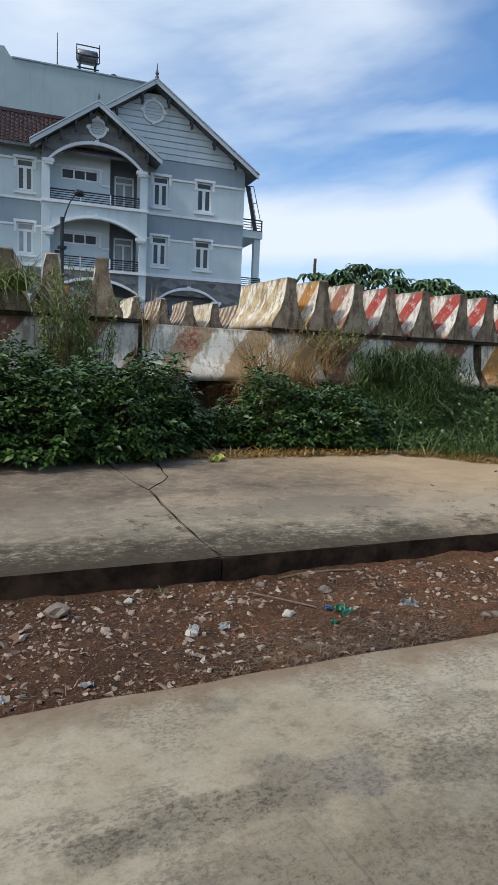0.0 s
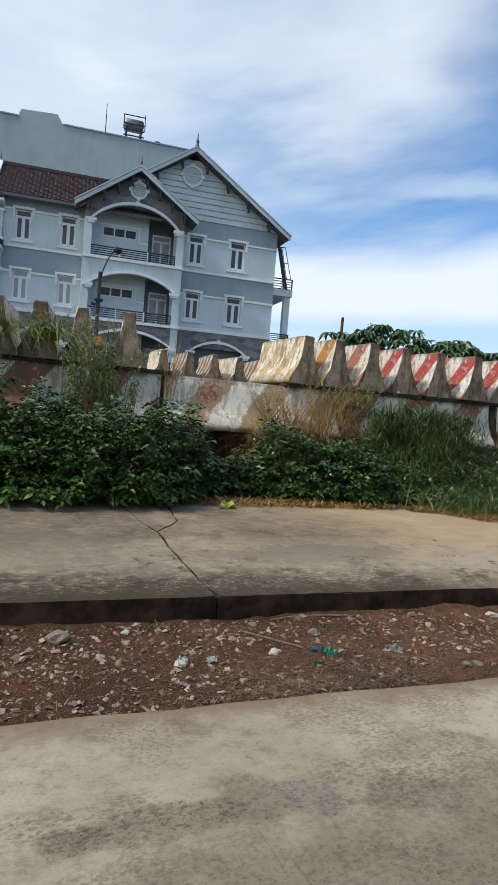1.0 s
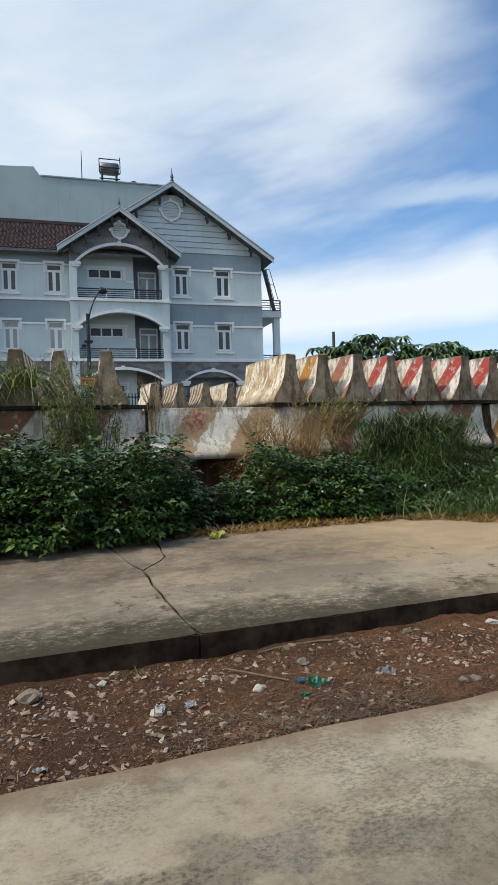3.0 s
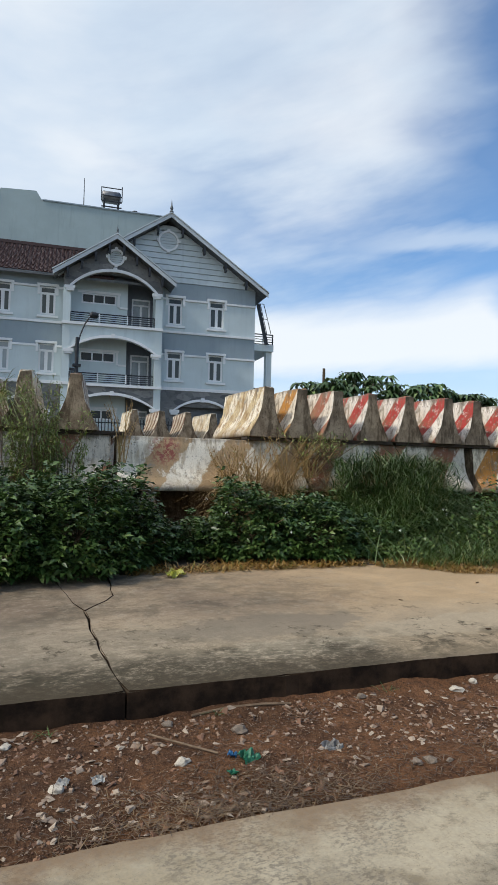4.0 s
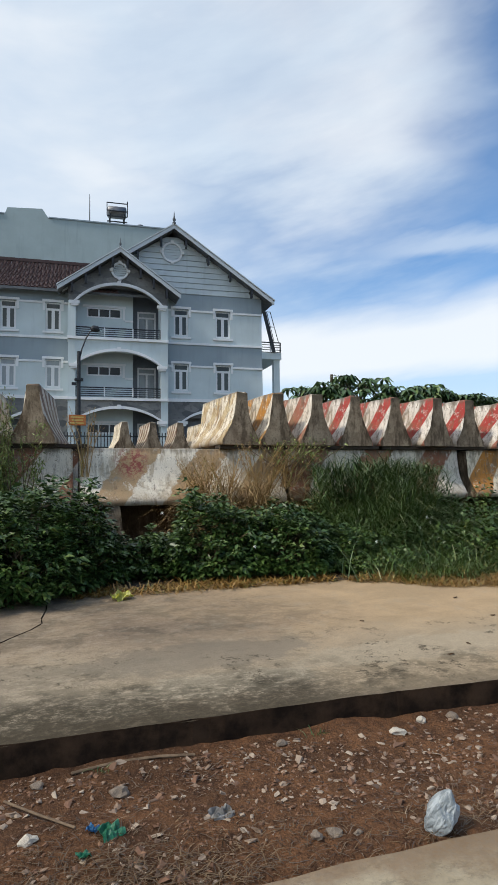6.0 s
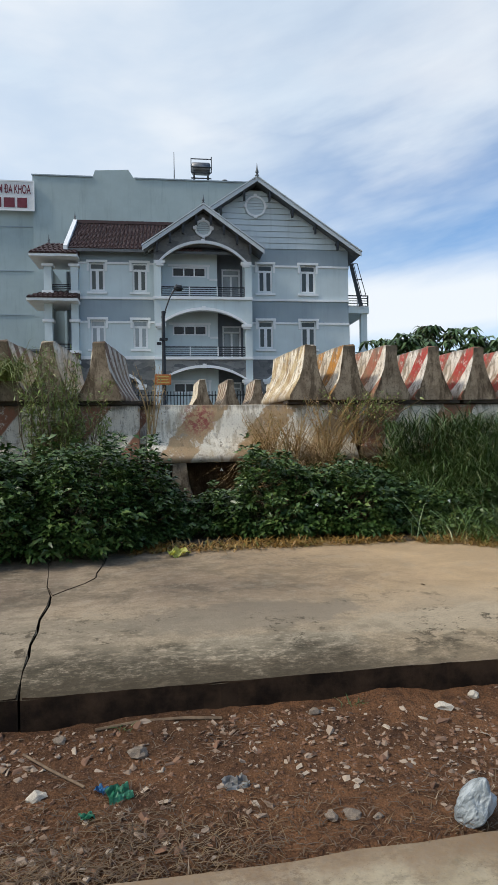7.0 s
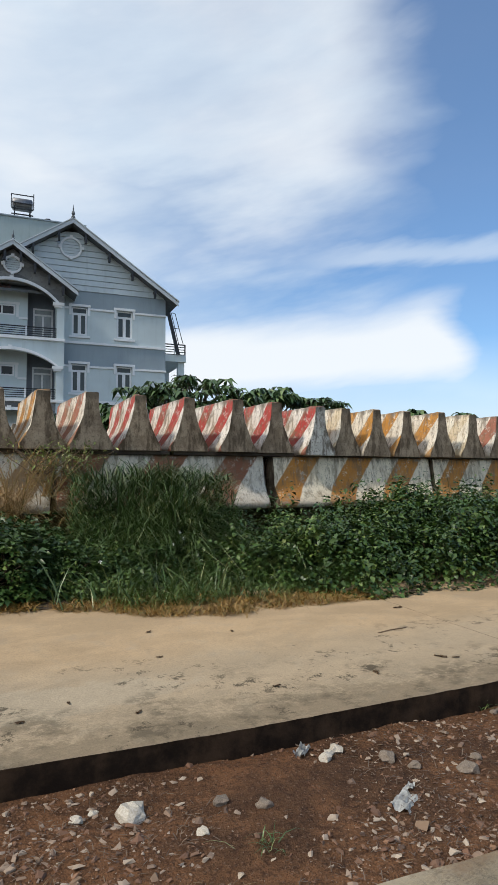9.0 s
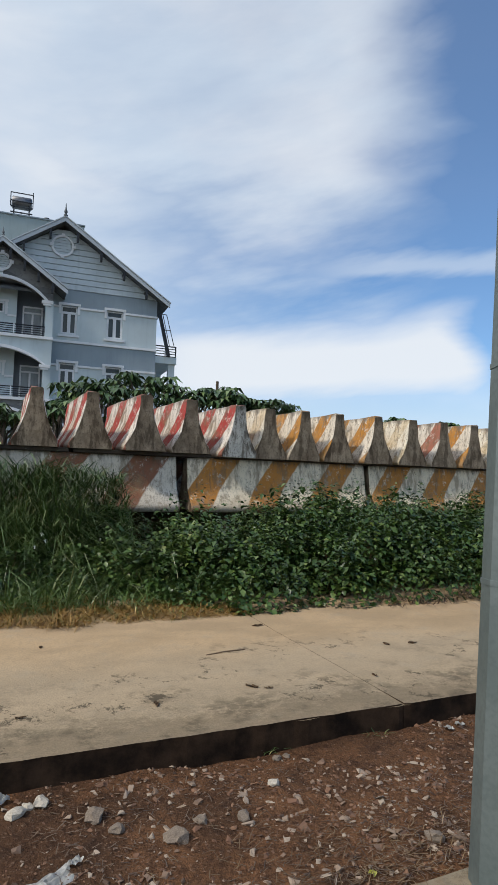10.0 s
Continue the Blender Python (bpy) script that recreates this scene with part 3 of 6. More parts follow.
def wavy(u0, u1, line, steps, amp):
    us = [u0 + (u1 - u0) * i / steps for i in range(steps + 1)]
    return [(u, line(u) + random.uniform(-amp, amp)) for u in us]


def build_ground():
    # one sheet to the horizon, rising gently behind the barriers
    bm = bmesh.new()
    ys = [-400, -60, -6, 2, 6.2, 9, 12, 18, 26, 60, 200, 1500]
    hs = [-0.3, -0.3, -0.3, -0.3, -0.06, 0.0, 0.05, 0.5, 2.1, 2.2, 2.2, 2.2]
    xs = [-1500, -200, -60, -20, -8, 0, 8, 20, 60, 200, 1500]
    g = [[bm.verts.new((x, y, h)) for x in xs] for y, h in zip(ys, hs)]
    for r0, r1 in zip(g, g[1:]):
        for i in range(len(xs) - 1):
            bm.faces.new((r0[i], r0[i + 1], r1[i + 1], r1[i]))
    tagged(part("ground", bm, M_FIELD), "brown field earth reaching to the horizon", "ground", kind="structure")

    road = tagged(empty("road", STREET), "pale worn concrete road with stains and a joint", "road", kind="structure")
    zr = lambda v: -0.165 - 0.012 * (2.1 - v)
    joint = jag(0.22, -7.0, 2.13, 14, 0.004)
    strip("slab", [(-30, -7.0)] + [(u - 0.004, v) for u, v in joint] + wavy(0.1, -30, road_edge, 60, 0.01)[1:], zr, 0.16, M_ROAD, road)
    strip("slab", [(40, -7.0), (40, 2.005)] + wavy(40, 0.4, road_edge, 200, 0.012)[1:] + [(u + 0.004, v) for u, v in reversed(joint)], zr, 0.16, M_ROAD, road)

    pave = tagged(empty("pavement", STREET), "worn beige concrete pavement, cracked and lichen-stained along its edge", "pavement", kind="structure")
    crack = [(1.44, 3.15), (1.42, 3.32), (1.405, 3.45), (1.41, 3.62), (1.385, 3.8), (1.40, 3.98), (1.375, 4.2), (1.40, 4.45), (1.385, 4.66), (1.33, 4.9), (1.30, 5.2), (1.26, 5.5), (1.24, 6.0)]
    gap = [0.001, 0.003, 0.012, 0.008, 0.015, 0.008, 0.016, 0.011, 0.009, 0.006, 0.004, 0.004, 0.003]
    front = lambda a, b, n: wavy(a, b, kerb_edge, n, 0.005)
    left = [(-30, 6.0)] + front(-30, 1.435, 300) + [(u - g * 0.6, v) for (u, v), g in zip(crack, gap)][1:]
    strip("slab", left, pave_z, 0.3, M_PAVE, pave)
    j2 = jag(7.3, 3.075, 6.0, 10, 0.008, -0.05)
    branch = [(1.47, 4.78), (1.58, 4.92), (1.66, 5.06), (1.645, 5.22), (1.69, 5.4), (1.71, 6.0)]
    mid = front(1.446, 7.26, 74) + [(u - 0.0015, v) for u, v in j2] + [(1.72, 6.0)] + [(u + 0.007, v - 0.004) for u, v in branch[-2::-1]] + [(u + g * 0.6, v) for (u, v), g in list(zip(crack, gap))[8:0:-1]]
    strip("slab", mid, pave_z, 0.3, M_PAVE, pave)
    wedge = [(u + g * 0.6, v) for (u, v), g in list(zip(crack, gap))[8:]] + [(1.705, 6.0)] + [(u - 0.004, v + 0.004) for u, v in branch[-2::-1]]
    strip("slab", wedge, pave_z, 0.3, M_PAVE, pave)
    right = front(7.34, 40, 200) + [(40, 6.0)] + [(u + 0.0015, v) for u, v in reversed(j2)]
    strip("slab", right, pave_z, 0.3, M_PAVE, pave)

    # red soil strip between road and pavement: an uneven sheet
    nu, nv = 460, 36
    us, vs = np.linspace(-9, 18, nu), np.linspace(1.9, 3.2, nv)
    verts, faces = [], []
    for u in us:
        for v in vs:
            verts.append((u, v, soil_z(u, v)))
    for i in range(nu - 1):
        for j in range(nv - 1):
            a = i * nv + j
            faces.append((a, a + nv, a + nv + 1, a + 1))
    ob = mesh_of("soil_strip", verts, faces, M_SOIL, None, "", True)
    ob.matrix_world = STREET
    tagged(ob, "red-brown soil strip between road and pavement", "soil", kind="structure")

    # dark planting bed under the bushes
    nu, nv = 160, 24
    verts, faces = [], []
    for u in np.linspace(-12, 24, nu):
        for v in np.linspace(5.75, 9.5, nv):
            verts.append((u, v, 0.055 + 0.04 * min(1, (v - 5.75)) + 0.04 * noise.noise((u, v, 9)) + 0.02 * noise.noise((u * 5, v * 5, 2))))
    for i in range(nu - 1):
        for j in range(nv - 1):
            a = i * nv + j
            faces.append((a, a + nv, a + nv + 1, a + 1))
    ob = mesh_of("planting_bed", verts, faces, M_EARTH, None, "", True)
    ob.matrix_world = STREET
    tagged(ob, "dark earth bed behind the pavement", "soil", kind="structure")


build_ground()


# ---- concrete barriers ----
PROFILE = [(0.27, 0.0), (0.27, 0.06), (0.215, 0.15), (0.155, 0.27), (0.115, 0.4), (0.092, 0.55), (0.078, 0.685), (0.064, 0.70)]


LONG_PROFILE = [(0.34, 0.0), (0.34, 0.065), (0.32, 0.09), (0.18, 0.25), (0.15, 0.31), (0.12, 0.5), (0.10, 0.685), (0.085, 0.70)]


def barrier_mesh(name, length, paint, seed, end_paint):
    """A jersey barrier along +y from its near end: painted sides, raw ends."""
    r = random.Random(seed)
    bm = bmesh.new()
    prof = LONG_PROFILE if length > 2.0 else PROFILE
    full = [(-x, z) for x, z in prof] + [(x, z) for x, z in reversed(prof)]
    n = max(8, int(length / 0.14))
    rings = []
    ys = [0.0, 0.022] + [length * i / n for i in range(1, n)] + [length - 0.022, length]
    for i, y in enumerate(ys):
        end = i in (0, len(ys) - 1)
        ring = []
        for x, z in full:
            k = 1.0 if not end else 0.955
            d = 0.006 * noise.noise((x * 9 + seed, y * 5, z * 7)) + (r.uniform(-0.014, 0.008) if end or i in (1, len(ys) - 2) else r.uniform(-0.004, 0.002))
            ring.append(bm.verts.new((x * k + d * (1 if x > 0 else -1), y, z * (1 if z > 0 else 0) + ((d - (0.012 if end else 0)) if z > 0.6 else 0))))
        rings.append(ring)
    for a, b in zip(rings, rings[1:]):
        for j in range(len(full) - 1):
            f = bm.faces.new((a[j], b[j], b[j + 1], a[j + 1]))
            f.material_index, f.smooth = 0, True
        bm.faces.new((a[-1], b[-1], b[0], a[0])).material_index = 1
    for ring in (rings[0], rings[-1][::-1]):
        bm.faces.new(ring).material_index = 1
    bmesh.ops.recalc_face_normals(bm, faces=bm.faces)
    me = bpy.data.meshes.new(name)
    bm.to_mesh(me)
    bm.free()
    me.materials.append(paint)
    me.materials.append(end_paint)
    return me


BARRIER = {}


def barrier(u, v, z, kind, label, turn=0.0, length=1.55, tilt=0.0, end_paint=None):
    end_paint = end_paint or (M_SPECKLED if kind == "speckled" else M_RAW)
    key = (kind, length, end_paint.name)
    if key not in BARRIER:
        paint = dict(long_orange=M_LONG_O, long_brown=M_LONG_B, long_worn=M_LONG_W, red=M_RED, faded=M_FADED, orange=M_ORANGE, brown=M_BROWN, worn=M_WORN, raw=M_RAW, streaked=M_STREAKED, speckled=M_RED)[kind]
        BARRIER[key] = [barrier_mesh("concrete_barrier", length, paint, 11 * len(BARRIER) + s, end_paint) for s in (0, 5)]
    ob = new("concrete_barrier", BARRIER[key][int(u * 10) % 2])
    ob.matrix_world = STREET @ pose(u, v, z, 0, tilt, turn)
    return tagged(ob, label, "barrier", "stacked concrete barriers")


ORANGE_L = "concrete barrier with worn orange and white diagonal stripes"
RED_L = "concrete barrier with red and white diagonal stripes"


def build_barriers():
    # bottom course: ends towards the road, mostly under leaves
    for i, u in enumerate([-3.4, -2.2, -1.0, 0.2, 1.5, 2.48, 4.3, 5.6, 6.9, 8.3, 9.6, 10.9, 12.2]):
        barrier(u, 8.0 + 0.06 * random.uniform(-1, 1) - (0.22 if 2 < u < 3 else 0.0), 0.07, "raw", "bare grey concrete barrier under the stack, half hidden by leaves", random.uniform(-3, 3))
    # middle course: long ones lying along the street
    spans = [(-3.75, 2.75, "brown"), (-0.94, 2.96, "brown"), (2.1, 2.62, "worn"), (4.8, 2.76, "brown"), (7.7, 2.74, "orange"), (10.52, 3.0, "orange")]
    for u, length, kind in spans:
        lab = {"brown": "long concrete barrier with faded brown and white stripes", "worn": "long weathered white concrete barrier overgrown with dry twigs", "orange": "long concrete barrier with orange and white stripes"}[kind]
        barrier(u + length, 8.12 + random.uniform(-0.02, 0.02), 0.75, "long_" + kind, lab, 90, length)
    for u, length in ((-3.6, 3.0), (-0.5, 3.0), (2.6, 2.52), (5.2, 3.0), (8.4, 3.0)):
        barrier(u + length, 9.15, 0.75, "long_brown", "long concrete barrier at the back of the stack", 90, length)
        # added blocker: hides the sunlit field so the hollow below stays dark
        barrier(u + length, 9.25, 0.05, "raw", "added bare concrete barrier that keeps the hollow under the stack dark", 90, length)
    # top course: ends towards the road, side by side
    z = 1.497
    # a board under the left barriers; the other dark strips stand in for shadow
    timber = two_tone("timber_and_gap_shade", (0.035, 0.024, 0.016), (0.07, 0.05, 0.034), 6, 60)
    for a, b in ((-0.45, 2.2), (3.85, 6.2), (6.25, 8.02), (8.06, 11.8), (11.85, 14.5)):
        for v0 in (7.98, 9.0):
            bm = bmesh.new()
            box(bm, a, b, v0, v0 + 0.22, 1.45, 1.497 if b < 8.05 else 1.467)
            bmesh.ops.bevel(bm, geom=bm.edges[:], offset=0.006, segments=1, affect="EDGES")
            ob = part("plank_shade_strip", bm, timber)
            ob.matrix_world = STREET
            tagged(ob, "dark weathered timber plank between barrier courses, drawing their shadow line", "plank", "timber between barrier courses")
    for u, kind, turn in ((-0.03, "worn", -6.0), (0.47, "brown", -7.0), (0.98, "worn", -6.0), (1.56, "brown", -8.5)):
        barrier(u, 7.88 + random.uniform(-0.04, 0.04), z, kind, "upright concrete barrier, grey end, faded brown stripes", turn, end_paint=M_RAW_DARK if u < 0.6 else None)
    tops = [(4.12, "streaked"), (4.64, "orange"), (5.19, "faded"), (5.80, "red"), (6.45, "red"), (7.10, "red"), (7.72, "red"), (8.36, "speckled"), (8.84, "worn"), (9.38, "orange"), (9.95, "orange"),
            (10.58, "orange"), (11.22, "worn"), (11.88, "faded"), (12.47, "orange"), (13.1, "worn"), (13.74, "worn"), (14.36, "orange")]
    for u, kind in tops:
        lab = {"worn": "concrete barrier with peeling whitewashed sides and a grey end", "streaked": "concrete barrier with cream sides streaked ochre, chipped foot", "orange": ORANGE_L,
               "red": RED_L, "speckled": "red and white concrete barrier with a whitewashed, speckled end", "faded": "concrete barrier with faded red and white stripes"}[kind]
        low = 0.0 if u < 8.0 else 0.03
        barrier(u, 7.9 + random.uniform(-0.06, 0.05), z - low, kind, lab, random.uniform(1.5, 4.5) - (3.5 if 5.5 < u < 6.8 else 0.0), 1.55, random.uniform(-0.8, 0.8))
    # a second stack farther back
    for u in (1.0, 4.1, 7.2):
        barrier(u + 3.0, 15.3, 0.98, "long_orange", "long orange and white barrier of the far stack", 90, 3.0)
        barrier(u + 3.0, 15.3, 0.28, "raw", "bare concrete barrier at the foot of the far stack", 90, 3.0)
    for i in range(9):
        barrier(3.55 + 0.66 * i, 14.9, 1.68, "brown" if i % 3 else "worn", "brown and white striped barrier of the far stack", random.uniform(-3, 3))


build_barriers()


# ---- the villa ----
M_WALL = wall_material("wall_pale_blue", (0.6, 0.675, 0.69))
M_WALLD = wall_material("wall_slate_blue", (0.3, 0.36, 0.4))
M_SIDE = wall_material("siding_paint", (0.55, 0.61, 0.635), 0.35)
M_TRIM = wall_material("trim_white", (0.82, 0.83, 0.84), 0.15)
M_VERGE = wall_material("verge_grey", (0.56, 0.6, 0.63), 0.3)
M_STONE = stone_cladding()
M_TILE = roof_tiles()
M_SLATE = two_tone("roof_edge_grey", (0.1, 0.11, 0.12), (0.16, 0.17, 0.18), 3, 30)
M_IRON = two_tone("painted_iron", (0.02, 0.022, 0.026), (0.04, 0.042, 0.048), 8, 60, 0.5, 0.4)
M_PANE = glass_material("shaded_glass", (0.05, 0.056, 0.055))
M_DARKPANE = glass_material()
M_PANEL = glass_material("curtained_glass", (0.2, 0.22, 0.23))
# darker plaster for recesses and interiors: their shade is put into the colour
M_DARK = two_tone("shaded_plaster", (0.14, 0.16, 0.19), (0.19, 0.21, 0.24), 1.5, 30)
M_STEEL = two_tone("stainless_steel", (0.2, 0.2, 0.21), (0.3, 0.3, 0.31), 3, 40, 0.5, 1.0, 0.05)
M_GALV = two_tone("galvanised_steel", (0.14, 0.17, 0.165), (0.2, 0.23, 0.22), 2, 50, 0.55, 0.4, 0.08)
M_BACK = wall_material("back_wall_paint", (0.37, 0.445, 0.45), 0.35)
M_SHEET = wall_material("green_sheet_metal", (0.1, 0.18, 0.17), 0.4)


def wall_panel(name, u0, u1, z0, z1, d0, d1, holes, mat, parent):
    """A wall with rectangular openings that go right through it."""
    us = sorted({u0, u1, *(min(max(h[i], u0), u1) for h in holes for i in (0, 1))})
    zs = sorted({z0, z1, *(min(max(h[i], z0), z1) for h in holes for i in (2, 3))})
    bm = bmesh.new()
    for a, b in zip(us, us[1:]):
        for c, e in zip(zs, zs[1:]):
            m, n = (a + b) / 2, (c + e) / 2
            if not any(h[0] < m < h[1] and h[2] < n < h[3] for h in holes):
                box(bm, a, b, d0, d1, c, e)
    bmesh.ops.remove_doubles(bm, verts=bm.verts, dist=0.0005)
    return part(name, bm, mat, parent)


def window_unit(parent, u0, u1, z0, z1, d=0.0, pane=None, top=0.42):
    """Opening with a frame, two casements, a fanlight, a raised surround and a sill."""
    w = part("window", _frame(u0, u1, z0, z1, d + 0.1, d + 0.17, 0.07), M_TRIM, parent, "white-framed window with grey curtained panes")
    mid = (u0 + u1) / 2
    boxes("mullion", [(mid - 0.045, mid + 0.045, d + 0.09, d + 0.17, z0 + 0.07, z1 - top)], M_TRIM, w)
    boxes("transom", [(u0 + 0.07, u1 - 0.07, d + 0.085, d + 0.17, z1 - top, z1 - top + 0.08)], M_TRIM, w)
    for a, b, c, e in ((u0 + 0.07, mid - 0.045, z0 + 0.07, z1 - top), (mid + 0.045, u1 - 0.07, z0 + 0.07, z1 - top), (u0 + 0.07, u1 - 0.07, z1 - top + 0.08, z1 - 0.07)):
        boxes("pane", [(a, b, d + 0.13, d + 0.14, c, e)], pane or M_PANE, w)
        if c < z1 - top:
            boxes("casement", [(a, a + 0.05, d + 0.1, d + 0.15, c, e), (b - 0.05, b, d + 0.1, d + 0.15, c, e), (a + 0.05, b - 0.05, d + 0.1, d + 0.15, e - 0.05, e), (a + 0.05, b - 0.05, d + 0.1, d + 0.15, c, c + 0.05)], M_TRIM, w)
    boxes("surround", [(u0 - 0.16, u0 - 0.02, d - 0.07, d - 0.003, z1 - 0.5, z1 + 0.02), (u1 + 0.02, u1 + 0.16, d - 0.07, d - 0.003, z1 - 0.5, z1 + 0.02), (u0 - 0.18, u1 + 0.18, d - 0.1, d - 0.003, z1 + 0.02, z1 + 0.16)], M_TRIM, w)
    boxes("sill", [(u0 - 0.16, u1 + 0.16, d - 0.12, d - 0.003, z0 - 0.18, z0 - 0.05)], M_TRIM, w)
    return w


def _frame(u0, u1, z0, z1, d0, d1, t):
    bm = bmesh.new()
    box(bm, u0, u0 + t, d0, d1, z0, z1)
    box(bm, u1 - t, u1, d0, d1, z0, z1)
    box(bm, u0 + t, u1 - t, d0, d1, z1 - t, z1)
    box(bm, u0 + t, u1 - t, d0, d1, z0, z0 + t)
    return bm


def arc(u0, u1, spring, crown, n=20):
    """Points of a flat arch from left to right."""
    c, h, r = (u0 + u1) / 2, (u1 - u0) / 2, crown - spring
    rad = (h * h + r * r) / (2 * r)
    a0 = math.asin(h / rad)
    return [(c + rad * math.sin(a0 * (2 * i / n - 1)), crown - rad + rad * math.cos(a0 * (2 * i / n - 1))) for i in range(n + 1)]


def archivolt(parent, u0, u1, spring, crown, d0, d1, t=0.17):
    bm = bmesh.new()
    lo, hi = arc(u0, u1, spring, crown), arc(u0 - t, u1 + t, spring, crown + t)
    for i in range(len(lo) - 1):
        prism(bm, [lo[i], hi[i], hi[i + 1], lo[i + 1]], d0, d1)
    bmesh.ops.remove_doubles(bm, verts=bm.verts, dist=0.0005)
    c = (u0 + u1) / 2
    arch = part("arch_moulding", bm, M_TRIM, parent)
    boxes("keystone", [(c - 0.11, c + 0.11, d0 - 0.05, d1, crown - 0.02, crown + 0.24)], M_TRIM, arch)
    for s in (u0 - 0.12, u1 + 0.12):
        boxes("capital", [(s - 0.3, s + 0.3, d0 - 0.06, d1 + 0.1, spring - 0.2, spring - 0.02), (s - 0.22, s + 0.22, d0 - 0.02, d1 + 0.06, spring - 0.32, spring - 0.2)], M_TRIM, arch)
    return arch


def railing(parent, u0, u1, z0, z1, d, posts=4):
    r = part("railing", _bars(u0, u1, z0, z1, d), M_IRON, parent, "dark horizontal-bar balcony railing")
    for i in range(posts):
        u = u0 + (u1 - u0) * i / (posts - 1)
        boxes("rail_post", [(u - 0.035, u + 0.035, d - 0.035, d + 0.035, z0 - 0.02, z1 + 0.02)], M_TRIM if 0 < i < posts - 1 else M_IRON, r)
    return r


def _bars(u0, u1, z0, z1, d):
    bm = bmesh.new()
    for i in range(5):
        z = z0 + (z1 - z0) * i / 4
        t = 0.035 if i == 4 else 0.022
        box(bm, u0, u1, d - 0.02, d + 0.02, z - t, z + t)
    return bm


def turned(bm, u, d, z, s=1.0):
    tube(bm, [(u, d, z), (u, d, z + 0.12 * s), (u, d, z + 0.2 * s), (u, d, z + 0.32 * s), (u, d, z + 0.42 * s), (u, d, z + 0.55 * s), (u, d, z + 0.95 * s)],
         [0.12 * s, 0.14 * s, 0.06 * s, 0.12 * s, 0.1 * s, 0.05 * s, 0.012 * s], 8)


def rosette(parent, u, z, r, d):
    bm = bmesh.new()
    n = 32
    for i in range(n):
        a, b = 6.28319 * i / n, 6.28319 * (i + 1) / n
        prism(bm, [(u + r * math.sin(a), z + r * math.cos(a)), (u + (r - 0.12) * math.sin(a), z + (r - 0.12) * math.cos(a)), (u + (r - 0.12) * math.sin(b), z + (r - 0.12) * math.cos(b)), (u + r * math.sin(b), z + r * math.cos(b))], d - 0.12, d)
    bmesh.ops.remove_doubles(bm, verts=bm.verts, dist=0.0005)
    ring = part("round_vent", bm, M_TRIM, parent, "round white gable vent with key blocks")
    for i in range(4):
        a = 1.5708 * i
        c, s = u + r * math.sin(a), z + r * math.cos(a)
        boxes("key_block", [(c - 0.09, c + 0.09, d - 0.16, d - 0.01, s - 0.09, s + 0.09)], M_TRIM, ring)
    q = r - 0.13
    for i in range(6):
        zz = z - q + 2 * q * (i + 0.5) / 6
        h = math.sqrt(max(0.01, q * q - (zz - z) ** 2))
        boxes("slat", [(u - h, u + h, d - 0.05, d - 0.012, zz - q / 6 + 0.012, zz + q / 6 - 0.012)], M_SIDE, ring)


def gable_roof(parent, apex, left, right, d0, d1, mat, thick=0.16):
    """Two slopes from an apex (u, z) down to two eaves, with white verge boards and dark brackets."""
    roof = None
    for e in (left, right):
        bm = bmesh.new()
        prism(bm, [apex, e, (e[0], e[1] - thick), (apex[0], apex[1] - thick)], d0 + 0.06, d1)
        ob = part("roof", bm, mat, parent)
        roof = roof or ob
        bm = bmesh.new()
        prism(bm, [(apex[0], apex[1] + 0.05), (e[0] + (0.06 if e is right else -0.06), e[1] + 0.01), (e[0] + (0.06 if e is right else -0.06), e[1] - 0.24), (apex[0], apex[1] - 0.2)], d0, d0 + 0.055)
        part("verge_board", bm, M_VERGE, ob)
        bm = bmesh.new()
        prism(bm, [(apex[0], apex[1] + 0.13), (e[0] + (0.1 if e is right else -0.1), e[1] + 0.09), (e[0] + (0.1 if e is right else -0.1), e[1] + 0.02), (apex[0], apex[1] + 0.055)], d0 - 0.05, d0 + 0.3)
        part("verge_cap", bm, M_VERGE, ob)
        for t in (0.12, 0.34, 0.56, 0.78):
            u, z = apex[0] + (e[0] - apex[0]) * t, apex[1] + (e[1] - apex[1]) * t - 0.3
            boxes("bracket", [(u - 0.06, u + 0.06, d0 + 0.08, d0 + 0.3, z - 0.5, z + 0.05), (u - 0.05, u + 0.05, d0 + 0.3, d0 + 0.6, z - 0.14, z)], M_IRON, ob)


def tile_field(name, parent, u0, u1, d0, z0, d1, z1, rows, pitch=0.28, hip=0.0):
    """Rows of lapped curved tiles on a slope that climbs from (d0, z0) to (d1, z1)."""
    v, f = [], []
    sl = Vector((0, d1 - d0, z1 - z0))
    step, nor = sl / rows, Vector((0, -(z1 - z0), d1 - d0)).normalized()
    for r in range(rows):
        a = Vector((0, d0, z0)) + step * r
        lo, hi = u0 + hip * r / rows, u1
        n = max(1, int((hi - lo) / pitch))
        for i in range(n):
            x0 = lo + (hi - lo) * i / n
            w = (hi - lo) / n
            k = len(v)
            for s, lift in ((0.0, 0.06), (1.12, 0.015)):
                p = a + step * s
                for q, h in ((0.02, 0.0), (0.3, 0.05), (0.62, 0.05), (0.98, 0.0)):
                    o = p + nor * (lift + h)
                    v.append((x0 + w * q, o.y, o.z))
            f += [(k, k + 1, k + 5, k + 4), (k + 1, k + 2, k + 6, k + 5), (k + 2, k + 3, k + 7, k + 6)]
            k2 = len(v)
            p = a - nor * 0.02
            v += [(x0 + w * 0.02, p.y, p.z), (x0 + w * 0.98, p.y, p.z)]
            f += [(k, k2, k2 + 1, k + 3), (k, k + 3, k + 2, k + 1)]
    return tagged(mesh_of(name, v, f, M_TILE, parent, "", False), kind="stuff")


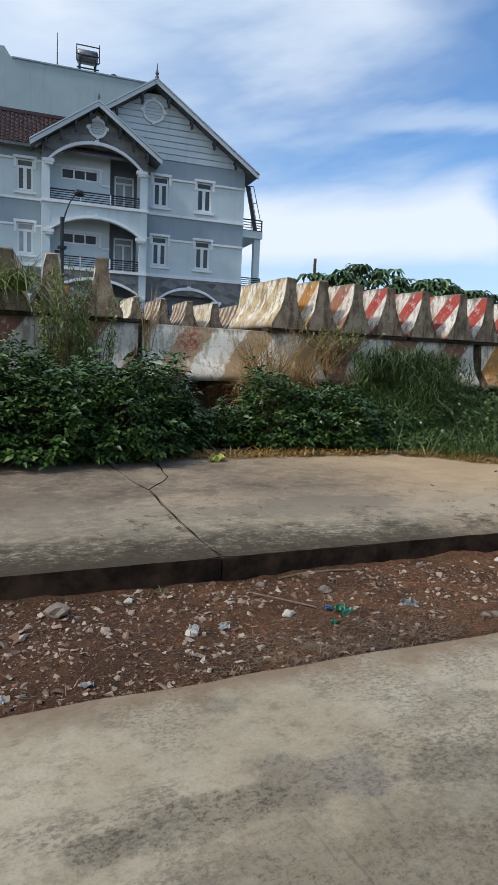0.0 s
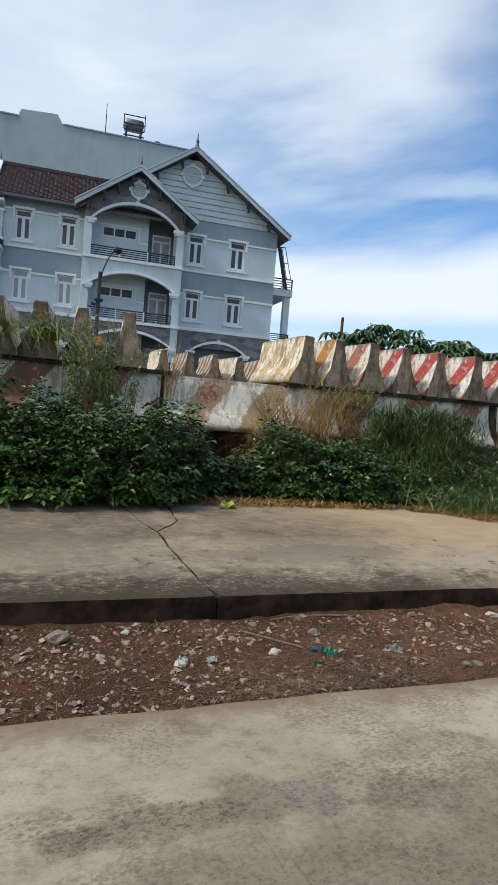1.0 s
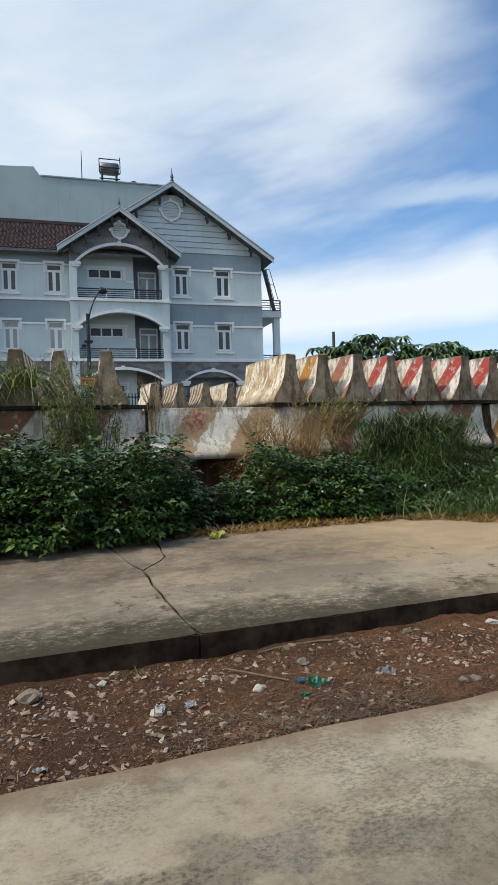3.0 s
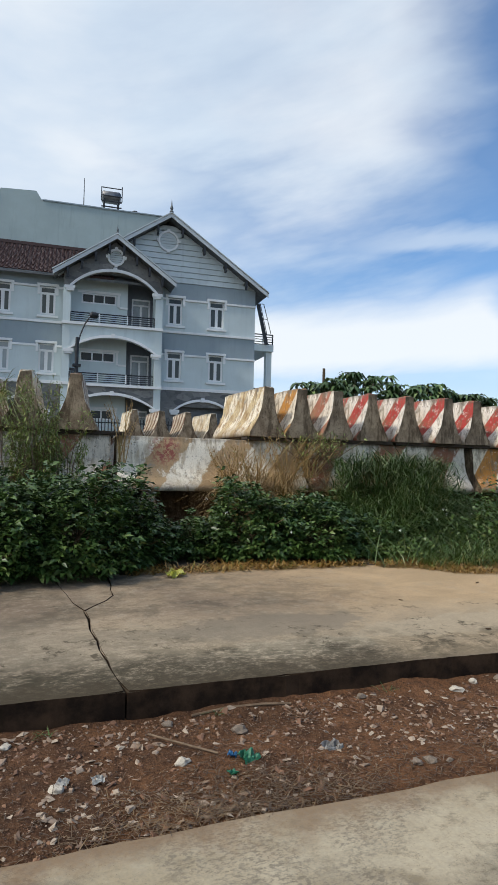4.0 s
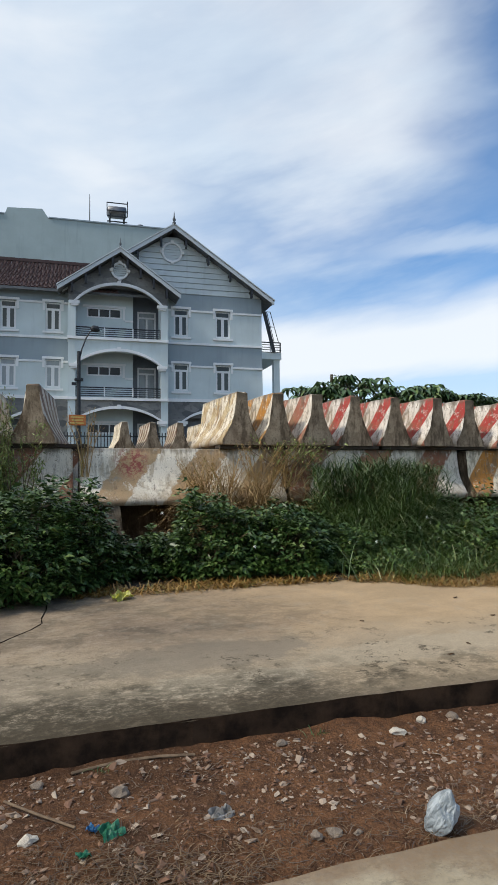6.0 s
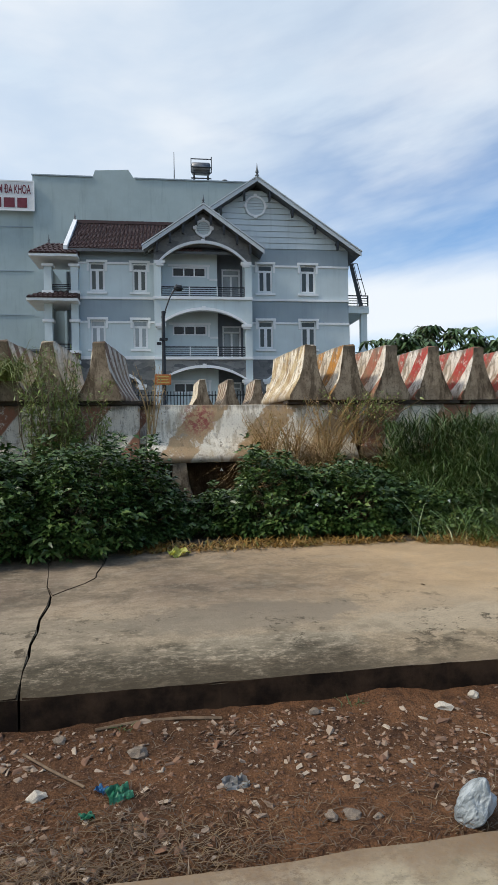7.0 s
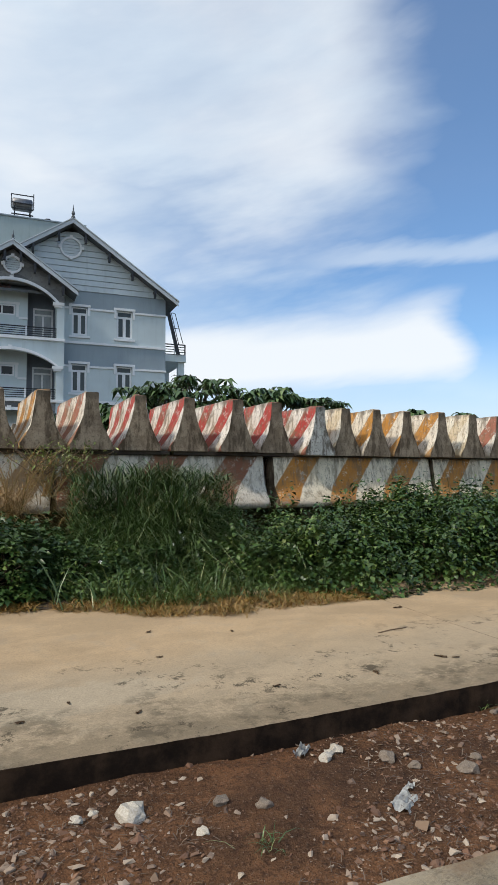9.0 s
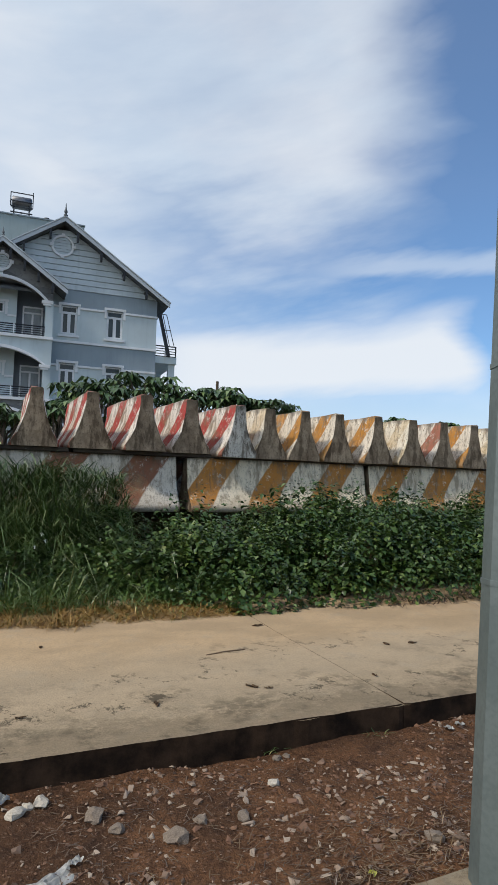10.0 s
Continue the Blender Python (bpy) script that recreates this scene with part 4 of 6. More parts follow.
def build_villa():
    h = tagged(empty("house", HOUSE), "three-storey pale blue villa with gables, balconies and white trim", "house")
    B1, B2, B3, B4, S0 = 5.82, 7.95, 9.42, 11.5, 12.62
    main_w = [(-2.54, -1.62, 9.9, 11.62), (0.16, 1.12, 9.9, 11.62), (-2.54, -1.62, 6.42, 8.12), (0.16, 1.12, 6.42, 8.12)]
    wing_w = [(-12.78, -11.9, 9.85, 11.55), (-10.25, -9.37, 9.85, 11.55), (-12.78, -11.9, 6.4, 8.1), (-10.25, -9.37, 6.4, 8.1)]
    for a, b, holes in ((-3.05, 3.25, main_w), (-13.42, -8.93, wing_w)):
        wall_panel("wall", a, b, B4, S0, 0, 0.25, holes, M_WALLD, h)
        wall_panel("wall", a, b, B3, B4, 0, 0.25, holes, M_WALL, h)
        wall_panel("wall", a, b, B2, B3, 0, 0.25, holes, M_WALLD, h)
        wall_panel("wall", a, b, B1, B2, 0, 0.25, holes, M_WALL, h)
    g_open = [(-1.9, 1.5, 2.3, 4.7)]
    wall_panel("base_wall", -3.05, 3.25, 1.9, B1, -0.04, 0.25, g_open, M_STONE, h)
    wall_panel("base_wall", -13.42, -8.93, 1.9, B1, -0.04, 0.25, [(-12.4, -9.9, 2.3, 4.5)], M_STONE, h)
    for a, b in ((-1.9, 1.5), (-12.4, -9.9)):
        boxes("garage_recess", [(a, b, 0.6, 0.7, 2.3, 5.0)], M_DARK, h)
    archivolt(h, -1.9, 1.5, 4.5, 5.05, -0.2, -0.045)
    archivolt(h, -12.4, -9.9, 4.2, 4.8, -0.2, -0.045)
    for w in main_w:
        window_unit(h, *w)
    for i, w in enumerate(wing_w):
        window_unit(h, *w, pane=M_PANEL if i > 1 else None)
    # string courses
    for z, t in ((B4 - 0.03, 0.12), (B3 - 0.06, 0.14), (B2 - 0.03, 0.12), (B1 - 0.1, 0.2)):
        for a, b, holes in ((-3.05, 3.28, main_w), (-13.44, -8.93, wing_w)):
            cuts = [a] + [c for w in holes[:2] for c in (w[0] - 0.16, w[1] + 0.16)] + [b] if z in (B4 - 0.03, B2 - 0.03) else [a, b]
            for p, q in zip(cuts[::2], cuts[1::2]):
                boxes("string_course", [(p, q, -0.09, -0.003, z, z + t)], M_TRIM, h)
    # side and rear walls
    boxes("side_wall", [(3.0, 3.25, 0.25, 13.5, 1.9, S0)], M_WALL, h)
    boxes("side_wall", [(-13.42, -13.17, 0.25, 8.0, 1.9, S0)], M_WALL, h)
    boxes("rear_wall", [(-13.42, 3.25, 13.5, 13.75, 1.9, S0)], M_WALL, h)
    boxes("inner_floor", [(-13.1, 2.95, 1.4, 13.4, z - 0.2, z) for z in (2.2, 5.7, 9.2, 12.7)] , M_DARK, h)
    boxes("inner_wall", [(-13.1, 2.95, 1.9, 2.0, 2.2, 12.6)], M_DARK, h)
    # big gable with lapped boards
    ax, az, half = -2.6, 16.6, 6.35
    for i in range(12):
        z0, z1 = S0 + 0.36 * i, S0 + 0.36 * (i + 1)
        k = lambda z: half * (az - z) / (az - 12.45) - 0.2
        if k(z1) < 0.05:
            break
        bm = bmesh.new()
        right = lambda z: min(3.25, ax + k(z))
        left = lambda z: ax - k(z)
        v = [(left(z0), -0.06, z0 + 0.012), (right(z0), -0.06, z0 + 0.012), (right(z1), -0.01, z1), (left(z1), -0.01, z1)]
        a = [bm.verts.new(p) for p in v]
        b = [bm.verts.new((p[0], 0.1, p[2])) for p in v]
        bm.faces.new(a)
        bm.faces.new(b[::-1])
        for j in range(4):
            bm.faces.new((a[j], b[j], b[(j + 1) % 4], a[(j + 1) % 4]))
        part("siding_board", bm, M_SIDE, h)
    gable_roof(h, (ax, 16.72), (-9.2, 12.28), (3.85, 12.32), -0.75, 14.0, M_SLATE)
    rosette(h, -2.65, 15.2, 0.66, -0.05)
    # projecting bay with three arched balconies
    D = -1.0
    for a, b in ((-8.93, -8.5), (-3.48, -3.05)):
        boxes("pillar", [(a, b, D, D + 0.45, 1.9, 11.5)], M_WALL, h)
        boxes("bay_side", [(a, b, D + 0.45, 0.3, 1.9, 12.4)], M_WALL, h)
    for spring, crown, top, mat in ((7.75, 8.55, 9.2, M_WALL), (4.4, 5.1, 5.6, M_STONE)):
        bm = bmesh.new()
        pts = arc(-8.5, -3.48, spring, crown)
        for p, q in zip(pts, pts[1:]):
            prism(bm, [p, (p[0], top), (q[0], top), q], D + 0.03, D + 0.3)
        bmesh.ops.remove_doubles(bm, verts=bm.verts, dist=0.0005)
        part("arch_wall", bm, mat, h)
        archivolt(h, -8.45, -3.53, spring, crown, D - 0.1, D + 0.02)
        boxes("balcony_floor", [(-8.98, -3.0, D - 0.12, 1.2, top, top + 0.16)], M_TRIM, h)
        railing(h, -8.5, -3.48, top + 0.28, top + 0.78, D + 0.2)
    bm = bmesh.new()
    pts = arc(-8.5, -3.48, 11.5, 12.55)
    slope = lambda u: 14.4 - abs(u + 5.95) * (14.4 - 11.95) / 3.55
    for p, q in zip(pts, pts[1:]):
        prism(bm, [p, (p[0], slope(p[0])), (q[0], slope(q[0])), q], D + 0.03, D + 0.3)
    for p, q in ((-8.93, -8.5), (-3.48, -3.05)):
        prism(bm, [(p, 11.5), (p, slope(p)), (q, slope(q)), (q, 11.5)], D + 0.03, D + 0.3)
    bmesh.ops.remove_doubles(bm, verts=bm.verts, dist=0.0005)
    part("bay_gable", bm, M_STONE, h, "grey stone-clad gable panel")
    archivolt(h, -8.45, -3.53, 11.5, 12.55, D - 0.1, D + 0.02)
    gable_roof(h, (-5.95, 14.64), (-9.5, 12.15), (-2.4, 12.1), D - 0.6, 3.0, M_SLATE)
    rosette(h, -5.95, 13.45, 0.52, D + 0.02)
    # recessed rooms behind the balconies; deep walls and ceilings carry shade in their colour
    for z0 in (2.2, 5.76, 9.36):
        tw = (-7.85, -5.75, z0 + 1.5, z0 + 2.12)
        door = (-4.72, -3.55, z0, z0 + 2.2)
        wall_panel("recess_wall", -8.5, -5.05, z0, z0 + 3.3, 0.35, 0.55, [tw], M_WALL, h)
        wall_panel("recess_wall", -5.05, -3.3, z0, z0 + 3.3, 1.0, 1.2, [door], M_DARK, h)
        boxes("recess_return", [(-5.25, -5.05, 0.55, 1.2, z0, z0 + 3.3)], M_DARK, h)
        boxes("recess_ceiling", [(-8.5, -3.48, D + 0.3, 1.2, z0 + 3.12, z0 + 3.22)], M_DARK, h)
        win = part("window", _frame(tw[0], tw[1], tw[2], tw[3], 0.33, 0.45, 0.08), M_TRIM, h, "low three-pane white window")
        for i in range(3):
            a = tw[0] + 0.08 + i * 0.647
            boxes("pane", [(a + 0.04, a + 0.6, 0.4, 0.41, tw[2] + 0.08, tw[3] - 0.08)], M_DARKPANE, win)
            if i:
                boxes("mullion", [(a - 0.04, a + 0.04, 0.34, 0.44, tw[2] + 0.08, tw[3] - 0.08)], M_TRIM, win)
        boxes("surround", [(tw[0] - 0.25, tw[1] + 0.25, 0.27, 0.33, tw[3] + 0.02, tw[3] + 0.16), (tw[1] + 0.06, tw[1] + 0.2, 0.27, 0.33, tw[2] - 0.1, tw[3] + 0.02), (tw[1] + 0.2, -5.05, 0.27, 0.34, tw[2] - 0.2, tw[2] - 0.08)], M_TRIM, win)
        dr = part("balcony_door", _frame(*door, 0.98, 1.1, 0.1), M_TRIM, h, "white double balcony door with frosted panes")
        m = (door[0] + door[1]) / 2
        boxes("door_stile", [(m - 0.06, m + 0.06, 0.99, 1.09, z0 + 0.1, z0 + 1.75), (door[0] + 0.1, door[1] - 0.1, 0.99, 1.09, z0 + 1.75, z0 + 1.85)], M_TRIM, dr)
        for a, b, c, e in ((door[0] + 0.12, m - 0.07, z0 + 0.15, z0 + 1.74), (m + 0.07, door[1] - 0.12, z0 + 0.15, z0 + 1.74), (door[0] + 0.12, door[1] - 0.12, z0 + 1.86, z0 + 2.1)):
            boxes("pane", [(a, b, 1.04, 1.05, c, e)], M_PANEL, dr)
    # left wing roof
    boxes("eaves_board", [(-14.1, -9.4, -0.66, -0.6, 12.06, 12.22)], M_SLATE, h)
    bm = bmesh.new()
    v = [bm.verts.new(p) for p in ((-14.05, -0.6, 12.18), (-4.0, -0.6, 12.18), (-4.0, 3.6, 15.1), (-14.05, 3.6, 15.1), (-14.05, 7.8, 12.36), (-4.0, 7.8, 12.36))]
    w = [bm.verts.new(p.co - Vector((0, 0, 0.15))) for p in v]
    for q in ((0, 1, 2, 3), (3, 2, 5, 4)):
        bm.faces.new([v[i] for i in q])
        bm.faces.new([w[i] for i in reversed(q)])
    for a, b in ((0, 3), (3, 4), (1, 0), (5, 1 + 1), (2, 1)):
        bm.faces.new((v[a], v[b], w[b], w[a]))
    part("wing_roof", bm, M_SLATE, h)
    tile_field("roof_tiles", h, -13.95, -6.0, -0.62, 12.2, 3.55, 15.02, 20, 0.24)
    boxes("ridge_tiles", [(-14.0, -4.0, 3.45, 3.75, 15.08, 15.28)], M_TILE, h)
    bm = bmesh.new()
    v0 = [(-14.2, -0.7, 12.12), (-13.95, -0.7, 12.12), (-13.95, 3.6, 15.1), (-14.2, 3.6, 15.1)]
    lo = [bm.verts.new(p) for p in v0]
    hi = [bm.verts.new((p[0], p[1], p[2] + 0.26)) for p in v0]
    bm.faces.new(hi)
    bm.faces.new(lo[::-1])
    for j in range(4):
        bm.faces.new((lo[j], lo[(j + 1) % 4], hi[(j + 1) % 4], hi[j]))
    part("verge_board", bm, M_TRIM, h)
    # corner porch on the left
    for a, b in ((-15.4, -14.95), (-13.85, -13.43)):
        boxes("pillar", [(a, b, -0.35, 0.1, 1.9, 11.3)], M_WALL, h)
        for z in (6.05, 7.9, 9.6, 11.2):
            boxes("capital", [(a - 0.1, b + 0.1, -0.45, 0.2, z, z + 0.16)], M_TRIM, h)
    boxes("porch_wall", [(-15.3, -15.1, 0.1, 5.0, 1.9, 11.3), (-14.4, -13.43, 1.6, 1.8, 1.9, 11.4)], M_WALLD, h)
    for z in (6.2, 9.75):
        railing(h, -14.95, -13.85, z, z + 0.42, -0.12, 2)
    for z0, rise, out in ((11.62, 1.1, 0.7), (9.0, 0.62, 0.85), (5.45, 0.6, 0.85)):
        boxes("porch_soffit", [(-15.4 - out, -13.35, -0.35 - out, 2.0, z0, z0 + 0.16)], M_TRIM, h)
        tile_field("roof_tiles", h, -15.4 - out + 0.02, -13.4, -0.38 - out, z0 + 0.17, 0.9 if rise > 1 else 0.1, z0 + 0.17 + rise, 5 if rise > 1 else 4, hip=out + 0.05)
        bm = bmesh.new()
        dd = 0.9 if rise > 1 else 0.1
        q = [(-15.4 - out, -0.38 - out, z0 + 0.16), (-15.4 - out, 2.0, z0 + 0.16), (-15.35, dd, z0 + 0.15 + rise), (-13.36, -0.38 - out, z0 + 0.16), (-13.36, dd, z0 + 0.15 + rise), (-13.36, 2.0, z0 + 0.16)]
        v = [bm.verts.new(p) for p in q]
        bm.faces.new((v[0], v[1], v[2]))
        bm.faces.new((v[0], v[2], v[4], v[3]))
        bm.faces.new((v[1], v[5], v[4], v[2]))
        bm.faces.new((v[3], v[4], v[5]))
        bm.faces.new((v[0], v[3], v[5], v[1]))
        part("porch_roof", bm, M_TILE, h)
    # terrace on the right with its slanting beam and thin steel frame
    boxes("terrace_slab", [(3.26, 4.66, 0.2, 5.0, 8.72, 9.15)], M_WALL, h)
    for u, d in ((4.2, 0.4), (4.2, 4.4), (3.5, 4.4)):
        boxes("terrace_column", [(u, u + 0.4, d, d + 0.4, 1.9, 8.72)], M_WALL, h)
    railing(h, 3.26, 4.62, 9.2, 9.85, 0.3, 3)
    railing(h, 3.26, 4.62, 5.7, 6.2, 0.3, 3)
    boxes("terrace_floor", [(3.26, 4.66, 0.2, 5.0, 5.45, 5.65)], M_TRIM, h)
    bm = bmesh.new()
    prism(bm, [(3.36, 11.8), (3.55, 11.8), (4.2, 9.15), (4.0, 9.15)], -0.05, 0.15)
    part("slanting_beam", bm, M_IRON, h)
    bm = bmesh.new()
    for a, b in (((3.6, 0.3, 11.9), (3.95, 0.3, 11.9)), ((3.95, 0.3, 11.9), (4.5, 0.3, 9.9)), ((3.75, 0.3, 10.9), (4.2, 0.3, 10.9)), ((3.7, 0.3, 11.9), (4.2, 0.3, 9.9))):
        tube(bm, [a, b], 0.025, 5)
    part("steel_frame", bm, M_IRON, h)
    # finials and a roof vent
    bm = bmesh.new()
    turned(bm, ax, -0.7, 16.78, 0.9)
    part("finial", bm, M_SLATE, h)
    for u, d, z in ((-5.95, D - 0.55, 14.72), (-14.1, 3.6, 15.3), (-15.3, 0.9, 12.9)):
        bm = bmesh.new()
        turned(bm, u, d, z, 0.6)
        part("finial", bm, M_SLATE, h)
    bm = bmesh.new()
    tube(bm, [(-0.9, 2.5, 15.4), (-0.9, 2.5, 16.75)], 0.13, 10)
    tube(bm, [(-0.9, 2.5, 16.78), (-0.9, 2.5, 16.9)], [0.34, 0.3], 10)
    part("chimney_pipe", bm, M_IRON, h)


BACK = HOUSE @ Matrix.Translation((-1.55, 0.0, 0.25))


def build_far_buildings():
    b = tagged(empty("back_building", BACK), "tall plain grey-green building behind the villa", "building")
    boxes("wall", [(-17.4, 1.4, 14.2, 26.0, 2.0, 22.15)], M_BACK, b)
    bm = bmesh.new()
    prism(bm, [(-12.6, 22.15), (-12.4, 22.75), (-9.7, 22.9), (-9.2, 22.15)], 14.2, 16.0)
    part("parapet", bm, M_BACK, b)
    boxes("coping", [(-17.45, -12.6, 14.1, 14.5, 22.15, 22.25), (-9.2, 1.45, 14.1, 14.5, 22.15, 22.25)], M_WALLD, b)
    boxes("side_block", [(-44.0, -17.4, 14.5, 26.0, 2.0, 21.2)], M_BACK, b)
    for z in (18.0, 14.4, 10.8):
        boxes("joint_cover", [(-44.0, -17.42, 14.44, 14.497, z, z + 0.08)], M_WALLD, b)
    sign = tagged(empty("sign_board", BACK), "white clinic sign board with dark red lettering", "sign")
    boxes("panel", [(-25.0, -17.25, 13.95, 14.1, 19.2, 21.55)], two_tone("sign_white", (0.7, 0.7, 0.7), (0.76, 0.76, 0.77), 2, 30), sign)
    boxes("panel_frame", [(-25.05, -17.2, 13.9, 13.94, 21.5, 21.6), (-25.05, -17.2, 13.9, 13.94, 19.15, 19.25), (-17.27, -17.2, 13.9, 13.94, 19.25, 21.5)], M_TRIM, sign)
    ink = two_tone("sign_ink", (0.14, 0.02, 0.035), (0.17, 0.03, 0.05), 3, 40)
    cu = bpy.data.curves.new("lettering", "FONT")
    cu.body, cu.size, cu.extrude, cu.align_x = "KHÁM ĐA KHOA", 1.0, 0.012, "RIGHT"
    cu.materials.append(ink)
    t = new("lettering", cu)
    t.parent = sign
    t.matrix_basis = pose(-17.5, 13.92, 20.55, 90, 0, 0) @ Matrix.Diagonal((0.45, 1.0, 1.0, 1.0))
    cu.offset = 0.012
    for a, w in ((-20.55, 0.75), (-19.6, 0.85), (-18.55, 0.75), (-22.6, 0.8), (-21.6, 0.5)):
        boxes("name_bar", [(a, a + w, 13.91, 13.945, 19.42, 20.2)], ink, sign)

    s = tagged(empty("metal_shed", HOUSE), "dark green corrugated sheet shed", "shed")
    v, f = [], []
    for i in range(140):
        u = -33.0 + i * 0.135
        d = 9.0 + (0.05 if i % 2 else 0.0)
        v += [(u, d, 2.0), (u, d, 7.35)]
        if i:
            k = 2 * i
            f.append((k - 2, k, k + 1, k - 1))
    mesh_of("sheet_wall", v, f, M_SHEET, s)
    boxes("body", [(-33.0, -14.2, 9.12, 13.8, 2.0, 7.35)], M_SHEET, s)
    boxes("roof", [(-33.2, -14.0, 8.6, 14.0, 7.36, 7.5)], M_SLATE, s)
    boxes("opening", [(-18.0, -16.6, 8.9, 8.96, 2.0, 4.6)], M_IRON, s)

    k = tagged(empty("water_tank", BACK), "stainless steel water tank on a frame on the roof", "tank")
    bm = bmesh.new()
    tube(bm, [(-4.4, 15.5, 23.75), (-4.3, 15.5, 23.75), (-2.9, 15.5, 23.75), (-2.8, 15.5, 23.75)], [0.4, 0.52, 0.52, 0.4], 20)
    part("tank", bm, M_STEEL, k, smooth=True)
    for u in (-4.2, -3.0):
        for d in (15.0, 16.0):
            boxes("leg", [(u - 0.05, u + 0.05, d - 0.05, d + 0.05, 22.15, 23.45)], M_IRON, k)
    for q in [(-4.45, -2.75, 14.95, 15.05, 22.7, 22.78), (-4.45, -2.75, 15.95, 16.05, 22.7, 22.78), (-4.45, -2.75, 14.9, 15.0, 23.15, 23.23), (-4.45, -2.75, 14.85, 14.93, 23.62, 23.68), (-4.5, -2.7, 14.85, 14.93, 24.3, 24.36), (-4.5, -4.43, 14.85, 14.93, 23.2, 24.3), (-2.77, -2.7, 14.85, 14.93, 23.2, 24.55)]:
        boxes("rail", [q], M_IRON, k)
    bm = bmesh.new()
    tube(bm, [(-5.9, 15.0, 22.0), (-5.9, 15.0, 24.9)], [0.045, 0.025], 6)
    ob = part("lightning_rod", bm, M_IRON)
    ob.matrix_world = BACK
    tagged(ob, "thin lightning rod on the roof", "rod")
    bm = bmesh.new()
    tube(bm, [(-1.6, 15.0, 22.1), (-1.6, 15.0, 22.5)], 0.16, 10)
    tube(bm, [(-1.6, 15.0, 22.5), (-1.6, 15.0, 22.62)], [0.3, 0.24], 10)
    ob = part("roof_ventilator", bm, M_IRON)
    ob.matrix_world = BACK
    tagged(ob, "small dark roof ventilator", "vent")

    # street lamp before the villa
    p = tagged(empty("street_lamp", pose(4.62, 28.2, 2.1)), "concrete-pole street lamp with a curved arm", "lamp")
    bm = bmesh.new()
    tube(bm, [(0, 0, 0), (0, 0, 4.5)], [0.1, 0.075], 10)
    part("pole", bm, M_IRON, p)
    bm = bmesh.new()
    tube(bm, [(0.0, 0, 4.0), (0.12, 0, 4.6), (0.3, 0, 5.1), (0.48, -0.02, 5.42), (0.62, -0.03, 5.5)], 0.035, 6)
    part("arm", bm, M_IRON, p)
    bm = bmesh.new()
    tube(bm, [(0.5, -0.02, 5.52), (0.6, -0.03, 5.56), (0.78, -0.04, 5.54), (0.86, -0.05, 5.46)], [0.06, 0.15, 0.15, 0.07], 10)
    part("lamp_head", bm, M_IRON, p)
    boxes("clamp", [(-0.17, 0.17, -0.17, 0.17, 3.2, 3.3), (-0.3, -0.1, -0.05, 0.05, 3.0, 3.12)], M_IRON, p)

    # picket fence before the villa
    fe = tagged(empty("picket_fence", HOUSE @ Matrix.Translation((0, -7.0, 0))), "low black iron picket fence", "fence")
    boxes("rail", [(-11.5, 1.5, -0.02, 0.02, 2.5, 2.56), (-11.5, 1.5, -0.02, 0.02, 3.05, 3.11)], M_IRON, fe)
    bm = bmesh.new()
    box(bm, -0.022, 0.022, -0.03, 0.03, 2.1, 3.28)
    first = part("picket", bm, M_IRON, fe)
    first.location.x = -11.4
    for i in range(1, 80):
        o = new("picket", first.data)
        o.parent = fe
        o.location.x = -11.4 + 0.16 * i

    # thin pole far off, small notice board
    bm = bmesh.new()
    tube(bm, [(18.4, 30.3, 2.0), (18.4, 30.3, 6.6)], [0.11, 0.08], 8)
    tagged(part("utility_pole", bm, M_RAW), "thin grey utility pole", "pole")
    n = tagged(empty("notice_board", pose(4.55, 28.05, 3.55)), "small orange notice board strapped to the lamp pole", "sign")
    boxes("board", [(-0.36, 0.36, -0.02, 0.02, -0.23, 0.23)], two_tone("sign_orange", (0.5, 0.14, 0.03), (0.58, 0.19, 0.05), 5, 50), n)
    yl = two_tone("sign_yellow", (0.6, 0.42, 0.12), (0.66, 0.48, 0.15), 5, 50)
    for z, w in ((0.13, 0.28), (0.0, 0.24), (-0.13, 0.28)):
        boxes("text_bar", [(-w, w, -0.026, -0.021, z - 0.03, z + 0.03)], yl, n)
    for z in (-0.14, 0.14):
        boxes("strap", [(-0.05, 0.19, 0.021, 0.05, z - 0.02, z + 0.02)], M_IRON, n)
    gate = tagged(empty("low_wall", HOUSE @ Matrix.Translation((0, -5.5, 0))), "low white-capped garden wall", "wall")
    boxes("wall", [(-24.0, -15.0, 0, 0.2, 2.0, 3.1)], M_WALLD, gate)
    boxes("coping", [(-24.0, -14.9, -0.08, 0.28, 3.1, 3.3)], M_TRIM, gate)


build_villa()
build_far_buildings()


# ---- plants ----
def sv(pts):
    """Street coordinates (u, v, z) to the world, for arrays."""
    m = np.array(STREET)
    return pts @ m[:3, :3].T


def plant(name, label, category, kind="", group=""):
    return tagged(empty(name), label, category, group, kind)


def stems(name, parent, roots, tips, r0, mat, bow=0.1):
    bm = bmesh.new()
    for a, b in zip(roots, tips):
        a, b = Vector(a), Vector(b)
        m = (a + b) / 2 + Vector((random.uniform(-1, 1), random.uniform(-1, 1), 0.4)) * (b - a).length * bow
        tube(bm, [a, m, b], [r0, r0 * 0.75, r0 * 0.3], 4)
    return tagged(part(name, bm, mat, parent), kind="stuff")


